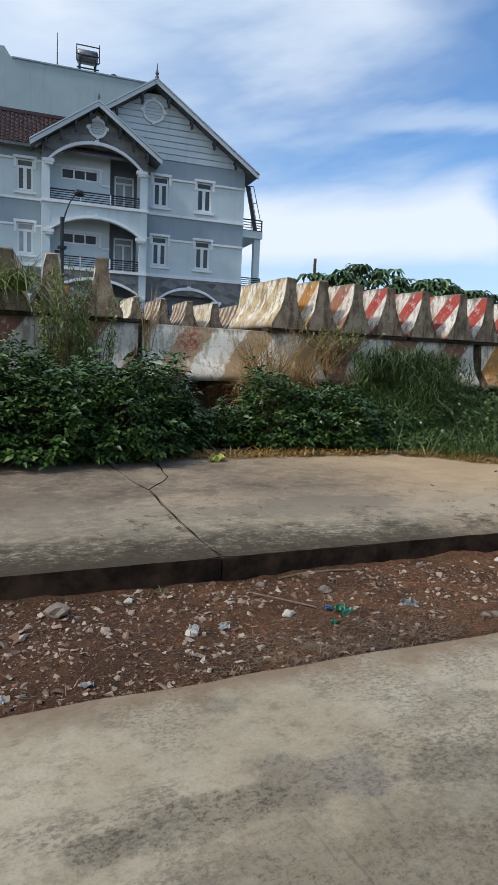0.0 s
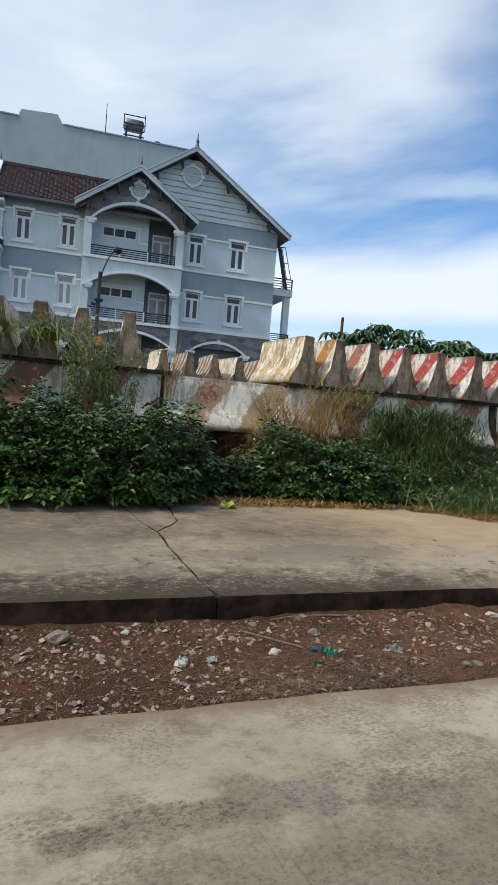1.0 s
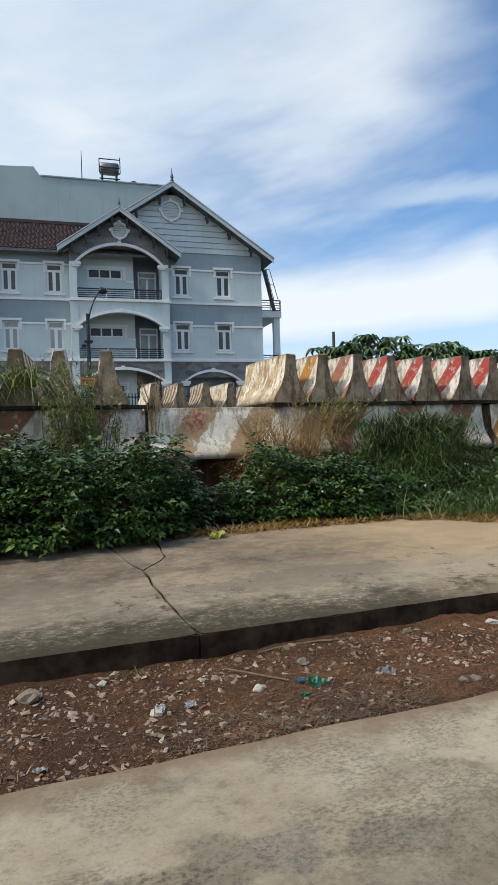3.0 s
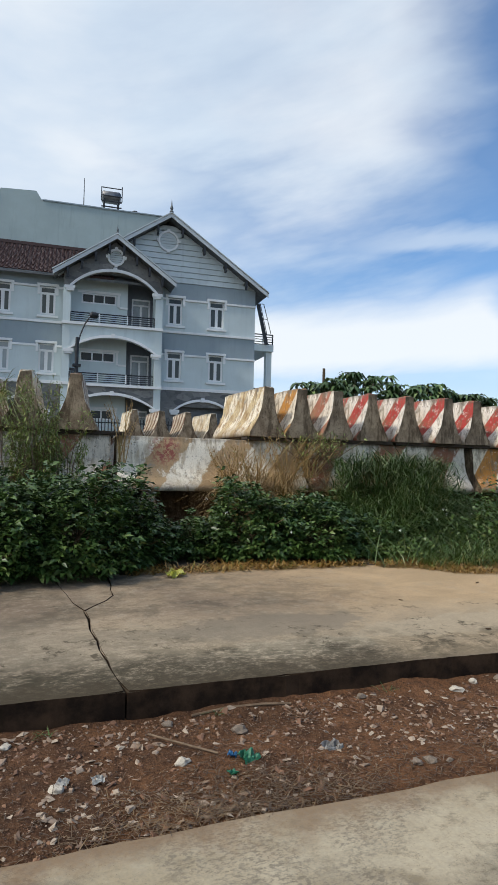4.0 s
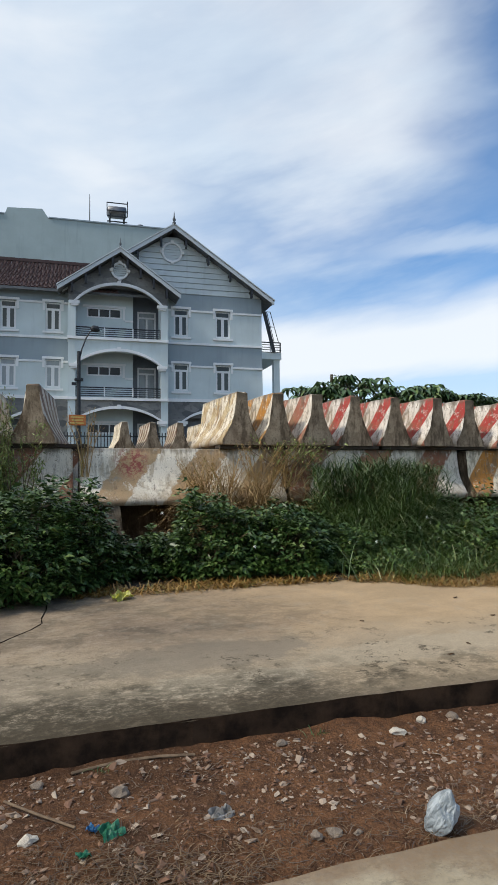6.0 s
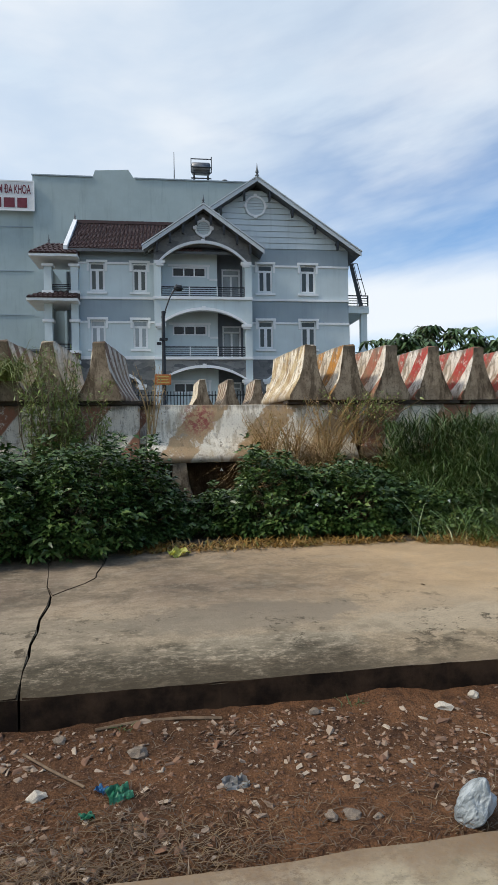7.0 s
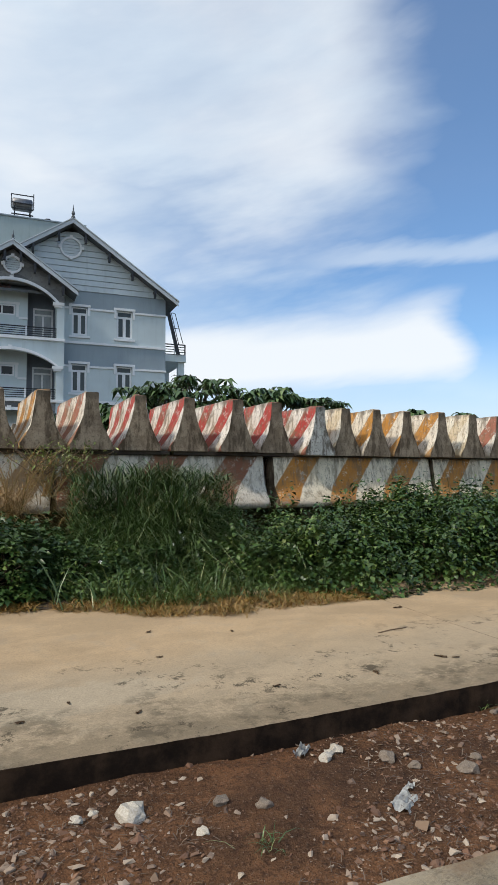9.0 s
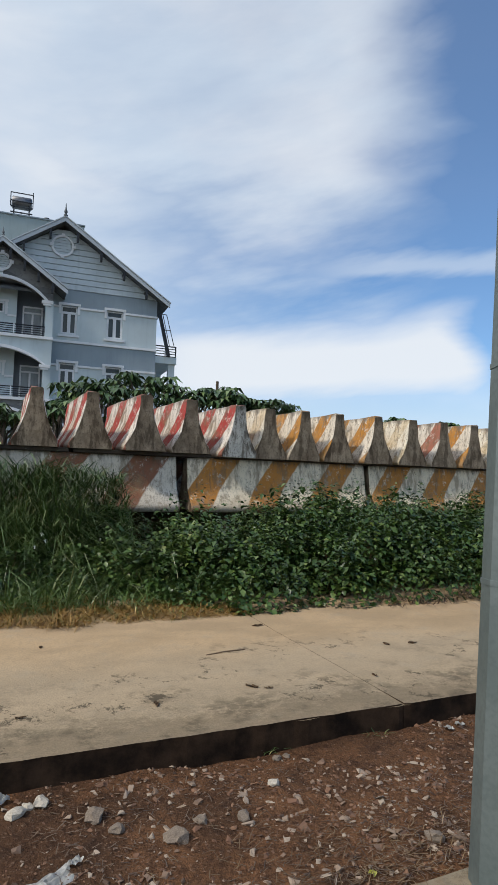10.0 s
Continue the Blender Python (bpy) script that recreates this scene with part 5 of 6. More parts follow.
def shrub(u, v, ru, rv, h, count, label, mat=M_LEAF, size=0.088, low=0.08):
    """A rounded bush of upright shoots that carry whorls of pointed leaflets; the shell is uneven, with hollows."""
    p = plant("shrub", label, "shrub", group="bushes behind the pavement")
    # whorl centres near the outer shell
    n = int(count * 1.3)
    th, ph = rng.uniform(0, 2 * np.pi, n), np.arccos(rng.uniform(-0.15, 1, n))
    d = np.stack((np.cos(th) * np.sin(ph), np.sin(th) * np.sin(ph), np.cos(ph)), 1)
    lump = np.array([1.0 + 0.34 * noise.noise((a[0] * 2.3 + u, a[1] * 2.3 + v, a[2] * 2.3)) + 0.16 * noise.noise((a[0] * 6 + u, a[1] * 6, a[2] * 6 + v)) for a in d])
    rad = lump * rng.uniform(0.55, 1.0, n) ** 0.45
    c = d * rad[:, None] * np.array((ru, rv, h))
    c += rng.normal(0, 0.035, (n, 3))
    c[:, 2] = np.maximum(c[:, 2], low + rng.uniform(0, 0.1, n)) + 0.05
    c[:, :2] += np.array((u, v))
    per = 6
    ang = (np.arange(per)[None, :] * 2 * np.pi / per + rng.uniform(0, 6.28, n)[:, None]).ravel()
    out = np.repeat(d, per, 0) * np.array((1, 1, 0.55))
    way = np.stack((np.cos(ang), np.sin(ang), rng.uniform(-0.35, 0.45, n * per)), 1) + out * 0.85
    cc = np.repeat(c, per, 0) + rng.normal(0, 0.012, (n * per, 3))
    ln = size * rng.uniform(0.6, 1.25, n * per)
    leaves("foliage", sv(cc), sv(way), ln, ln * rng.uniform(0.34, 0.5, n * per), mat, p, droop=0.3)
    pick = rng.choice(n, min(40, n), False)
    roots = [(u + random.uniform(-0.35, 0.35) * ru, v + random.uniform(-0.3, 0.3) * rv, 0.04) for _ in pick]
    stems("branchwork", p, [tuple(x) for x in sv(np.array(roots))], [tuple(x) for x in sv(c[pick])], 0.011, M_TWIG)
    return p


def meadow(name, u0, u1, v0, v1, count, hmin, hmax, width, mat, label, category, bend=0.6, ground=None, lean=0.35, height=None, kind="stuff"):
    u, v = rng.uniform(u0, u1, count), rng.uniform(v0, v1, count)
    keep = np.array([noise.noise((a * 1.6, b * 2.2, 4)) + 0.55 * noise.noise((a * 5, b * 5, 8)) > -0.28 for a, b in zip(u, v)])
    u, v = u[keep], v[keep]
    n = len(u)
    z = np.array([ground(b) if ground else 0.06 for b in v])
    ln = rng.uniform(hmin, hmax, n)
    if height is not None:
        ln *= np.array([height(a, b) for a, b in zip(u, v)])
    way = np.stack((rng.normal(0, lean, n), rng.normal(-0.08, lean, n), np.ones(n)), 1)
    ob = blades(name, sv(np.stack((u, v, z), 1)), sv(way), ln, width * rng.uniform(0.6, 1.3, n), mat, bend=bend)
    return tagged(ob, label, category, kind=kind)


def creeper(u0, u1, v0, v1, count, top, label, mat, size=0.075):
    """A low mat of broad leaves over a rolling surface, facing up and outwards."""
    u, v = rng.uniform(u0, u1, count), rng.uniform(v0, v1, count)
    h = np.array([top(a, b) for a, b in zip(u, v)])
    keep = h > 0.03
    u, v, h = u[keep], v[keep], h[keep]
    n = len(u)
    z = 0.03 + h * rng.uniform(0.15, 1.0, n) ** 0.6
    way = np.stack((rng.normal(0, 1, n), rng.normal(-0.35, 1, n), rng.normal(0.15, 0.45, n)), 1)
    ln = size * rng.uniform(0.55, 1.35, n)
    ob = leaves("creeping_plants", sv(np.stack((u, v, z), 1)), sv(way), ln, ln * rng.uniform(0.55, 0.85, n), mat, droop=0.35)
    return tagged(ob, label, "plants", kind="stuff")


def weed(u, v, z0, h, spread, count, mat, label, leaf=0.05, stemmat=M_TWIG, shoots=7, slim=0.3):
    """A spindly weed: several shoots with small narrow leaves along their upper part."""
    p = plant("weed", label, "weed", group="weeds among the barriers")
    roots, tips, base, way = [], [], [], []
    for i in range(shoots):
        a = np.array((u + random.uniform(-0.08, 0.08) * spread * 3, v + random.uniform(-0.1, 0.1), z0))
        b = a + np.array((random.uniform(-1, 1) * spread, random.uniform(-0.8, 0.5) * spread, h * random.uniform(0.6, 1.0)))
        roots.append(a)
        tips.append(b)
        k = count // shoots
        t = rng.uniform(0.25, 1.0, k)[:, None]
        base.append(a + (b - a) * t + rng.normal(0, 0.05, (k, 3)) * (1.3 - t))
        way.append(rng.normal(0, 1, (k, 3)) + (b - a) * 0.6 / max(h, 0.2))
    base, way = np.concatenate(base), np.concatenate(way)
    if count:
        ln = leaf * rng.uniform(0.6, 1.4, len(base))
        leaves("foliage", sv(base), sv(way), ln, ln * slim, mat, p)
    stems("branchwork", p, [tuple(x) for x in sv(np.array(roots))], [tuple(x) for x in sv(np.array(tips))], 0.007, stemmat, 0.06)
    return p


def drooping_tree(x, y, z0, top, reach, count, label, leaf=0.3, fans=7):
    """A small tree with a few bowed branches that end in fans of long hanging leaflets."""
    t = tagged(empty("tree"), label, "tree", "trees behind the barriers")
    bm = bmesh.new()
    base, way = [], []
    hub = Vector((x, y, z0 + (top - z0) * 0.45))
    tube(bm, [(x, y, z0), (x + 0.05, y, z0 + (top - z0) * 0.25), hub], [0.09, 0.075, 0.06], 8)
    part("trunk", bm, M_BARK, t)
    for i in range(count):
        a = 6.2832 * i / count + random.uniform(-0.4, 0.4)
        r = reach * random.uniform(0.25, 1.0)
        tip = Vector((x + r * math.cos(a), y + r * 0.75 * math.sin(a), top - (r / reach) ** 2 * (top - z0) * 0.16 + random.uniform(-0.16, 0.05)))
        bm = bmesh.new()
        mid = (hub + tip) / 2 + Vector((0, 0, 0.28 * (top - z0) * 0.5))
        tube(bm, [hub, mid, tip], [0.035, 0.022, 0.01], 5)
        part("limb", bm, M_BARK, t)
        for q in range(4):
            c = tip + Vector((random.uniform(-1, 1), random.uniform(-1, 1), random.uniform(-0.6, 0.25))) * reach * 0.2
            k = fans
            an = np.arange(k) * 6.2832 / k + random.uniform(0, 6)
            base.append(np.tile(c, (k, 1)))
            way.append(np.stack((np.cos(an), np.sin(an), rng.uniform(-0.25, 0.3, k)), 1))
    base, way = np.concatenate(base), np.concatenate(way)
    ln = leaf * rng.uniform(0.6, 1.15, len(base))
    leaves("crown", base, way, ln, ln * 0.34, M_TREE, t, droop=0.6)
    return t


def build_plants():
    DARK = "dense dark green bush with whorled leaves behind the pavement"
    for u, v, ru, rv, h, n in ((-3.3, 6.6, 1.1, 0.9, 1.25, 900), (-1.7, 6.45, 1.05, 0.95, 1.3, 1100), (-0.4, 6.35, 0.95, 0.95, 1.2, 1400), (0.62, 6.2, 0.78, 0.85, 0.95, 1400),
                               (1.42, 6.25, 0.68, 0.82, 0.93, 1300), (1.98, 6.5, 0.42, 0.6, 0.86, 650)):
        shrub(u, v, ru, rv, h, n, DARK)
    shrub(3.35, 6.65, 0.6, 0.65, 0.8, 1000, "rounded dark green bush before the pale barrier")
    shrub(4.15, 6.6, 0.7, 0.7, 0.72, 1100, "rounded dark green bush beside tall grass")
    shrub(2.2, 6.6, 0.34, 0.45, 0.52, 400, "dark leafy bush beside the bare concrete end")
    shrub(2.75, 6.65, 0.4, 0.4, 0.42, 380, "low dark bush in the gap between two larger ones")
    # lighter, finer foliage at the left end
    for u, v, h in ((-2.6, 7.3, 1.75), (-1.3, 7.35, 1.6)):
        shrub(u, v, 0.75, 0.45, h, 700, "loose olive-green bush against the barriers", M_FERN, 0.075, 0.6)
    # leafy mounds among the creepers
    for u, v, ru, rv, h in ((7.35, 6.5, 0.5, 0.55, 0.62), (7.9, 6.15, 0.55, 0.5, 0.6), (8.55, 5.95, 0.5, 0.5, 0.55), (8.35, 6.7, 0.6, 0.5, 0.78), (9.2, 6.1, 0.6, 0.55, 0.66), (9.15, 6.85, 0.55, 0.45, 0.95),
                            (9.95, 6.3, 0.6, 0.55, 0.8), (10.7, 6.2, 0.65, 0.6, 0.75), (11.6, 6.3, 0.8, 0.6, 0.85), (6.7, 6.15, 0.4, 0.4, 0.4)):
        shrub(u, v, ru, rv, h, int(1500 * ru * h), "leafy green mound of creepers before the striped barriers", M_LEAF2, 0.085)
    # low weeds and creepers on the right
    front = lambda a: 5.8 - 0.76 * min(1.0, max(0.0, (a - 6.3) / 0.9)) + 0.12 * noise.noise((a * 1.7, 0, 5))
    hump = lambda a: 0.42 + 0.22 * min(1.0, max(0.0, (a - 6.6) / 1.2)) + 0.2 * math.exp(-((a - 9.4) / 0.8) ** 2)
    ridge = lambda a, b: max(0.0, min(1.0, (b - front(a)) / 0.8)) ** 0.7 * (hump(a) + 0.42 * noise.noise((a * 1.3, b * 1.5, 3)) + 0.4 * noise.noise((a * 2.7, b * 2.7, 6)) + 0.18 * noise.noise((a * 7, b * 7, 2)))
    creeper(4.6, 13.5, 4.9, 7.7, 17000, ridge, "green mat of broad-leaved creepers before the barriers", M_LEAF2, 0.07)
    creeper(4.6, 13.5, 5.05, 7.7, 14000, lambda a, b: ridge(a, b) * 1.12, "small-leaved dark weeds among the creepers", M_LEAF, 0.055)
    meadow("green_weeds", 4.5, 14.0, 5.6, 7.6, 6000, 0.25, 0.6, 0.011, M_GRASS, "fresh green grass among the creepers", "grass", 0.7)
    mound = lambda a, b: (0.4 + 0.6 * min(1.0, max(0.0, (a - 4.85) / 0.5), max(0.0, (6.75 - a) / 0.6)) * (0.75 + 0.25 * min(1.0, (b - 6.8) / 0.5))) * (1 + 0.35 * noise.noise((a * 3.1, b * 3.1, 2)))
    meadow("tall_grass", 4.95, 6.7, 6.95, 7.62, 2600, 0.6, 1.5, 0.013, M_GRASS, "tall tangled grass clump before the barriers", "grass", 0.95, None, 0.22, mound)
    rise = lambda b: 0.05 + random.random() ** 0.7 * 1.1 * min(1.0, (b - 6.45) / 0.75)
    meadow("tall_grass", 4.85, 6.75, 6.6, 7.6, 11000, 0.2, 0.58, 0.012, M_GRASS, "dense arching grass of the clump before the barriers", "grass", 1.15, rise, 0.42, mound)
    meadow("short_grass", 4.6, 7.2, 6.1, 6.9, 1500, 0.12, 0.34, 0.008, M_LAWN, "bright knee-high grass before the taller clump", "grass", 0.9, None, 0.35)
    creeper(4.7, 7.3, 5.85, 6.9, 7000, lambda a, b: 0.75 * ridge(a, b) + 0.1, "yellow-green low weeds before the taller grass", M_LAWN, 0.05)
    for u, v, ru, h in ((4.75, 6.45, 0.42, 0.46), (5.45, 6.5, 0.5, 0.42), (6.2, 6.45, 0.5, 0.4), (6.9, 6.4, 0.5, 0.46)):
        shrub(u, v, ru, 0.42, h, 420, "low leafy weed bush before tall grass", M_LEAF2, 0.065)
    shrub(5.2, 7.2, 0.5, 0.4, 0.75, 420, "leafy weed bush under tall grass", M_LEAF2, 0.07)
    shrub(6.3, 7.15, 0.6, 0.45, 0.85, 520, "leafy weed bush under tall grass", M_LEAF2, 0.07)
    meadow("tall_grass", 9.3, 13.5, 6.9, 7.7, 4200, 0.7, 1.6, 0.01, M_GRASS, "tall grass growing up the barriers", "grass", 1.0, None, 0.4)
    shrub(9.3, 7.15, 0.55, 0.4, 0.95, 500, "leafy weed bush against the striped barrier", M_LEAF2, 0.08)
    shrub(10.4, 7.1, 0.7, 0.5, 1.0, 700, "leafy weed bush under tall grass", M_LEAF2, 0.08)
    shrub(11.8, 7.1, 0.8, 0.5, 1.0, 700, "leafy weed bush under tall grass", M_LEAF2, 0.08)
    # dry fringe along the pavement's back edge
    edge = lambda b: pave_z(b) + 0.004
    meadow("dry_grass", 4.5, 7.3, 5.02, 6.0, 10500, 0.05, 0.16, 0.008, M_DRY, "yellow-brown dry grass along the pavement", "grass", 1.1, edge, 0.9, lambda a, b: (0.75 + 0.7 * noise.noise((a * 4, b * 4, 1))) * soften(0.0, 0.1, b - 5.62 + 0.6 * soften(4.4, 5.6, a) - 0.16 * noise.noise((a * 3, 1, 4))))
    meadow("short_grass", 5.0, 7.6, 5.45, 6.2, 2600, 0.1, 0.3, 0.01, M_LAWN, "green shoots among the dry grass", "grass", 1.0, edge, 0.6)
    meadow("dry_grass", 1.9, 4.4, 5.72, 6.05, 1500, 0.05, 0.14, 0.012, M_DRY, "brown dry grass fringe under the bushes", "grass", 1.0, edge, 1.0)
    meadow("dry_grass", -6.0, 1.9, 5.8, 6.1, 1100, 0.04, 0.11, 0.012, M_STRAW, "withered stalks under the bushes", "grass", 1.0, edge, 1.2)
    meadow("dry_grass", 8.6, 14.0, 4.95, 5.35, 700, 0.06, 0.16, 0.011, M_STRAW, "withered stalks along the pavement", "grass", 1.0, edge, 1.1)
    # weeds and dead twigs on the stack
    for u, v, z0, h, n in ((0.95, 7.45, 0.3, 1.75, 280), (1.15, 7.45, 0.3, 1.8, 300), (1.42, 7.5, 0.3, 1.45, 260), (-0.1, 7.6, 0.5, 1.1, 160)):
        weed(u, v, z0, h, 0.26, n * 7, M_FERN, "feathery yellow-green weed growing up the barriers", 0.075, M_TWIG, 16, 0.17)
    for u, v, z0, h, s in ((3.55, 7.7, 0.85, 0.55, 0.35), (3.85, 7.65, 0.8, 0.65, 0.4), (4.3, 7.7, 0.8, 0.75, 0.45), (4.7, 7.75, 0.95, 0.6, 0.4)):
        weed(u, v, z0, h, s, 420, M_DRY, "withered brown weed before the pale barrier", 0.045, M_TAN, 20, 0.2)
    for u, v, z0, h, s in ((4.55, 7.72, 1.2, 0.4, 0.35), (4.95, 7.7, 1.2, 0.38, 0.3)):
        weed(u, v, z0, h, s + 0.15, 260, M_FERN, "green trailing weed between barriers", 0.06, M_TWIG, 18)
    meadow("dry_twigs", 3.3, 5.0, 7.45, 7.78, 3000, 0.15, 0.6, 0.005, M_TAN, "tangle of thin tan stalks before the pale barrier", "twigs", 1.4, lambda b: random.uniform(0.3, 0.95), 0.6)
    weed(2.15, 7.95, 1.1, 0.85, 0.22, 320, M_TAN, "pale seed-headed weed behind the barriers", 0.04, M_TAN, 12, 0.25)
    for u, v in ((-0.2, 7.83), (0.4, 7.85)):
        meadow("hanging_grass", u, u + 0.3, v - 0.1, v, 260, 0.35, 0.75, 0.009, M_FERN, "yellow grass hanging over the barriers", "grass", 1.9, lambda b: 1.72, 0.3)
    # small white blossoms
    petal = two_tone("white_petal", (0.75, 0.75, 0.68), (0.82, 0.82, 0.76), 40, 200, 0.6)
    for u, v, z in ((5.75, 6.35, 0.62), (5.78, 6.33, 0.56), (5.7, 6.4, 0.5), (6.3, 6.5, 0.55), (2.9, 6.1, 0.62), (3.6, 6.05, 0.42), (2.75, 6.3, 0.75), (8.9, 5.7, 0.4), (7.6, 6.0, 0.5), (4.9, 6.0, 0.42)):
        an = np.arange(5) * 1.2566 + u
        base = np.tile((u, v - 0.12, z), (5, 1))
        way = np.stack((np.cos(an), np.full(5, -0.5), np.sin(an) + 0.3), 1)
        tagged(leaves("blossom", sv(base), sv(way), np.full(5, 0.02), np.full(5, 0.014), petal), "tiny white blossom among green leaves", "flower", "white blossoms among the weeds")
    # trees
    for x, y, top, reach, n in ((6.1, 11.3, 2.35, 0.8, 14), (6.95, 11.2, 2.6, 0.7, 12), (7.4, 11.8, 2.9, 0.7, 11), (7.8, 11.4, 3.08, 0.8, 13), (8.6, 11.7, 3.28, 0.95, 15), (9.5, 11.2, 3.02, 0.9, 14), (10.1, 11.2, 3.08, 0.8, 13), (10.9, 11.0, 2.84, 0.9, 15), (11.5, 11.3, 2.68, 0.8, 13)):
        drooping_tree(x, y, 0.1, top, reach, n, "small dark green tree with fans of drooping leaves", 0.25, 8)
    for x, top in ((21.1, 3.95), (23.9, 3.9)):
        drooping_tree(x, 19.1, 1.4, top, 0.5, 6, "small palm-like tree far behind the barriers", 0.6, 6)
    for i in range(10):
        drooping_tree(22 + 4.2 * i, 30 + 3 * (i % 3), 2.0, 4.6 + 0.5 * (i % 3), 2.0, 8, "low dark tree in the distance", 0.6)


build_plants()


# ---- small things on the ground ----
def rock_mesh(name, seed, mat):
    bm = bmesh.new()
    bmesh.ops.create_icosphere(bm, subdivisions=2, radius=1.0)
    for q in bm.verts:
        q.co += Vector((random.uniform(-1, 1), random.uniform(-1, 1), random.uniform(-1, 1))) * 0.14
        k = 1 + 0.45 * noise.noise(q.co * 1.3 + Vector((seed, 0, 0))) + 0.16 * noise.noise(q.co * 3.5 + Vector((0, seed, 0)))
        q.co *= k
    me = bpy.data.meshes.new(name)
    bm.to_mesh(me)
    bm.free()
    me.materials.append(mat)
    return me


M_STONE_W = two_tone("pale_stone", (0.42, 0.36, 0.28), (0.6, 0.54, 0.45), 8, 60)
M_STONE_G = two_tone("grey_stone", (0.15, 0.115, 0.085), (0.27, 0.21, 0.155), 8, 60)


def stones(name, count, u0, u1, smin, smax, mat, label, power=2.5):
    """Angular chips strewn over the soil strip, in one mesh."""
    v, f = [], []
    cube = [(-1, -1, -1), (1, -1, -1), (1, 1, -1), (-1, 1, -1), (-0.7, -0.6, 1), (0.6, -0.7, 1), (0.7, 0.6, 1), (-0.6, 0.7, 1)]
    quads = [(0, 3, 2, 1), (4, 5, 6, 7), (0, 1, 5, 4), (1, 2, 6, 5), (2, 3, 7, 6), (3, 0, 4, 7)]
    for i in range(count):
        u, w = random.uniform(u0, u1), random.uniform(2.02, 3.1)
        if w < road_edge(u) + 0.02 or noise.noise((u * 1.1, w * 1.6, 12)) < random.uniform(-0.5, 0.2):
            continue
        s = smin + (smax - smin) * random.random() ** power
        e = Euler((random.uniform(-0.5, 0.5), random.uniform(-0.5, 0.5), random.uniform(0, 6.3))).to_matrix()
        sc = Vector((s * random.uniform(0.7, 1.5), s * random.uniform(0.5, 1.1), s * random.uniform(0.15, 0.38)))
        k = len(v)
        o = Vector((u, w, soil_z(u, w) + sc.z * 0.5))
        for c in cube:
            q = Vector((c[0] * sc.x, c[1] * sc.y, c[2] * sc.z)) * random.uniform(0.55, 1.15)
            v.append(o + e @ (q + Vector((random.uniform(-1, 1) * sc.x, random.uniform(-1, 1) * sc.y, random.uniform(-1, 1) * sc.z)) * 0.38))
        f += [tuple(k + j for j in q) for q in quads]
    ob = mesh_of(name, v, f, mat)
    ob.matrix_world = STREET
    return tagged(ob, label, "gravel", kind="stuff")


def gravel_material(name, a, b, c):
    k = Mat(name, 0.85)
    r = k.island()
    col = k.mix(r, a, b)
    col = k.mix(k.step(k.math("FRACT", k.math("MULTIPLY", r, 5.7)), 0.7, 0.8), col, c)
    col = k.mix(k.math("MULTIPLY", k.noise(k.coords(True), 60, 3), 0.5), col, (0.14, 0.08, 0.05))
    return k.color(col)


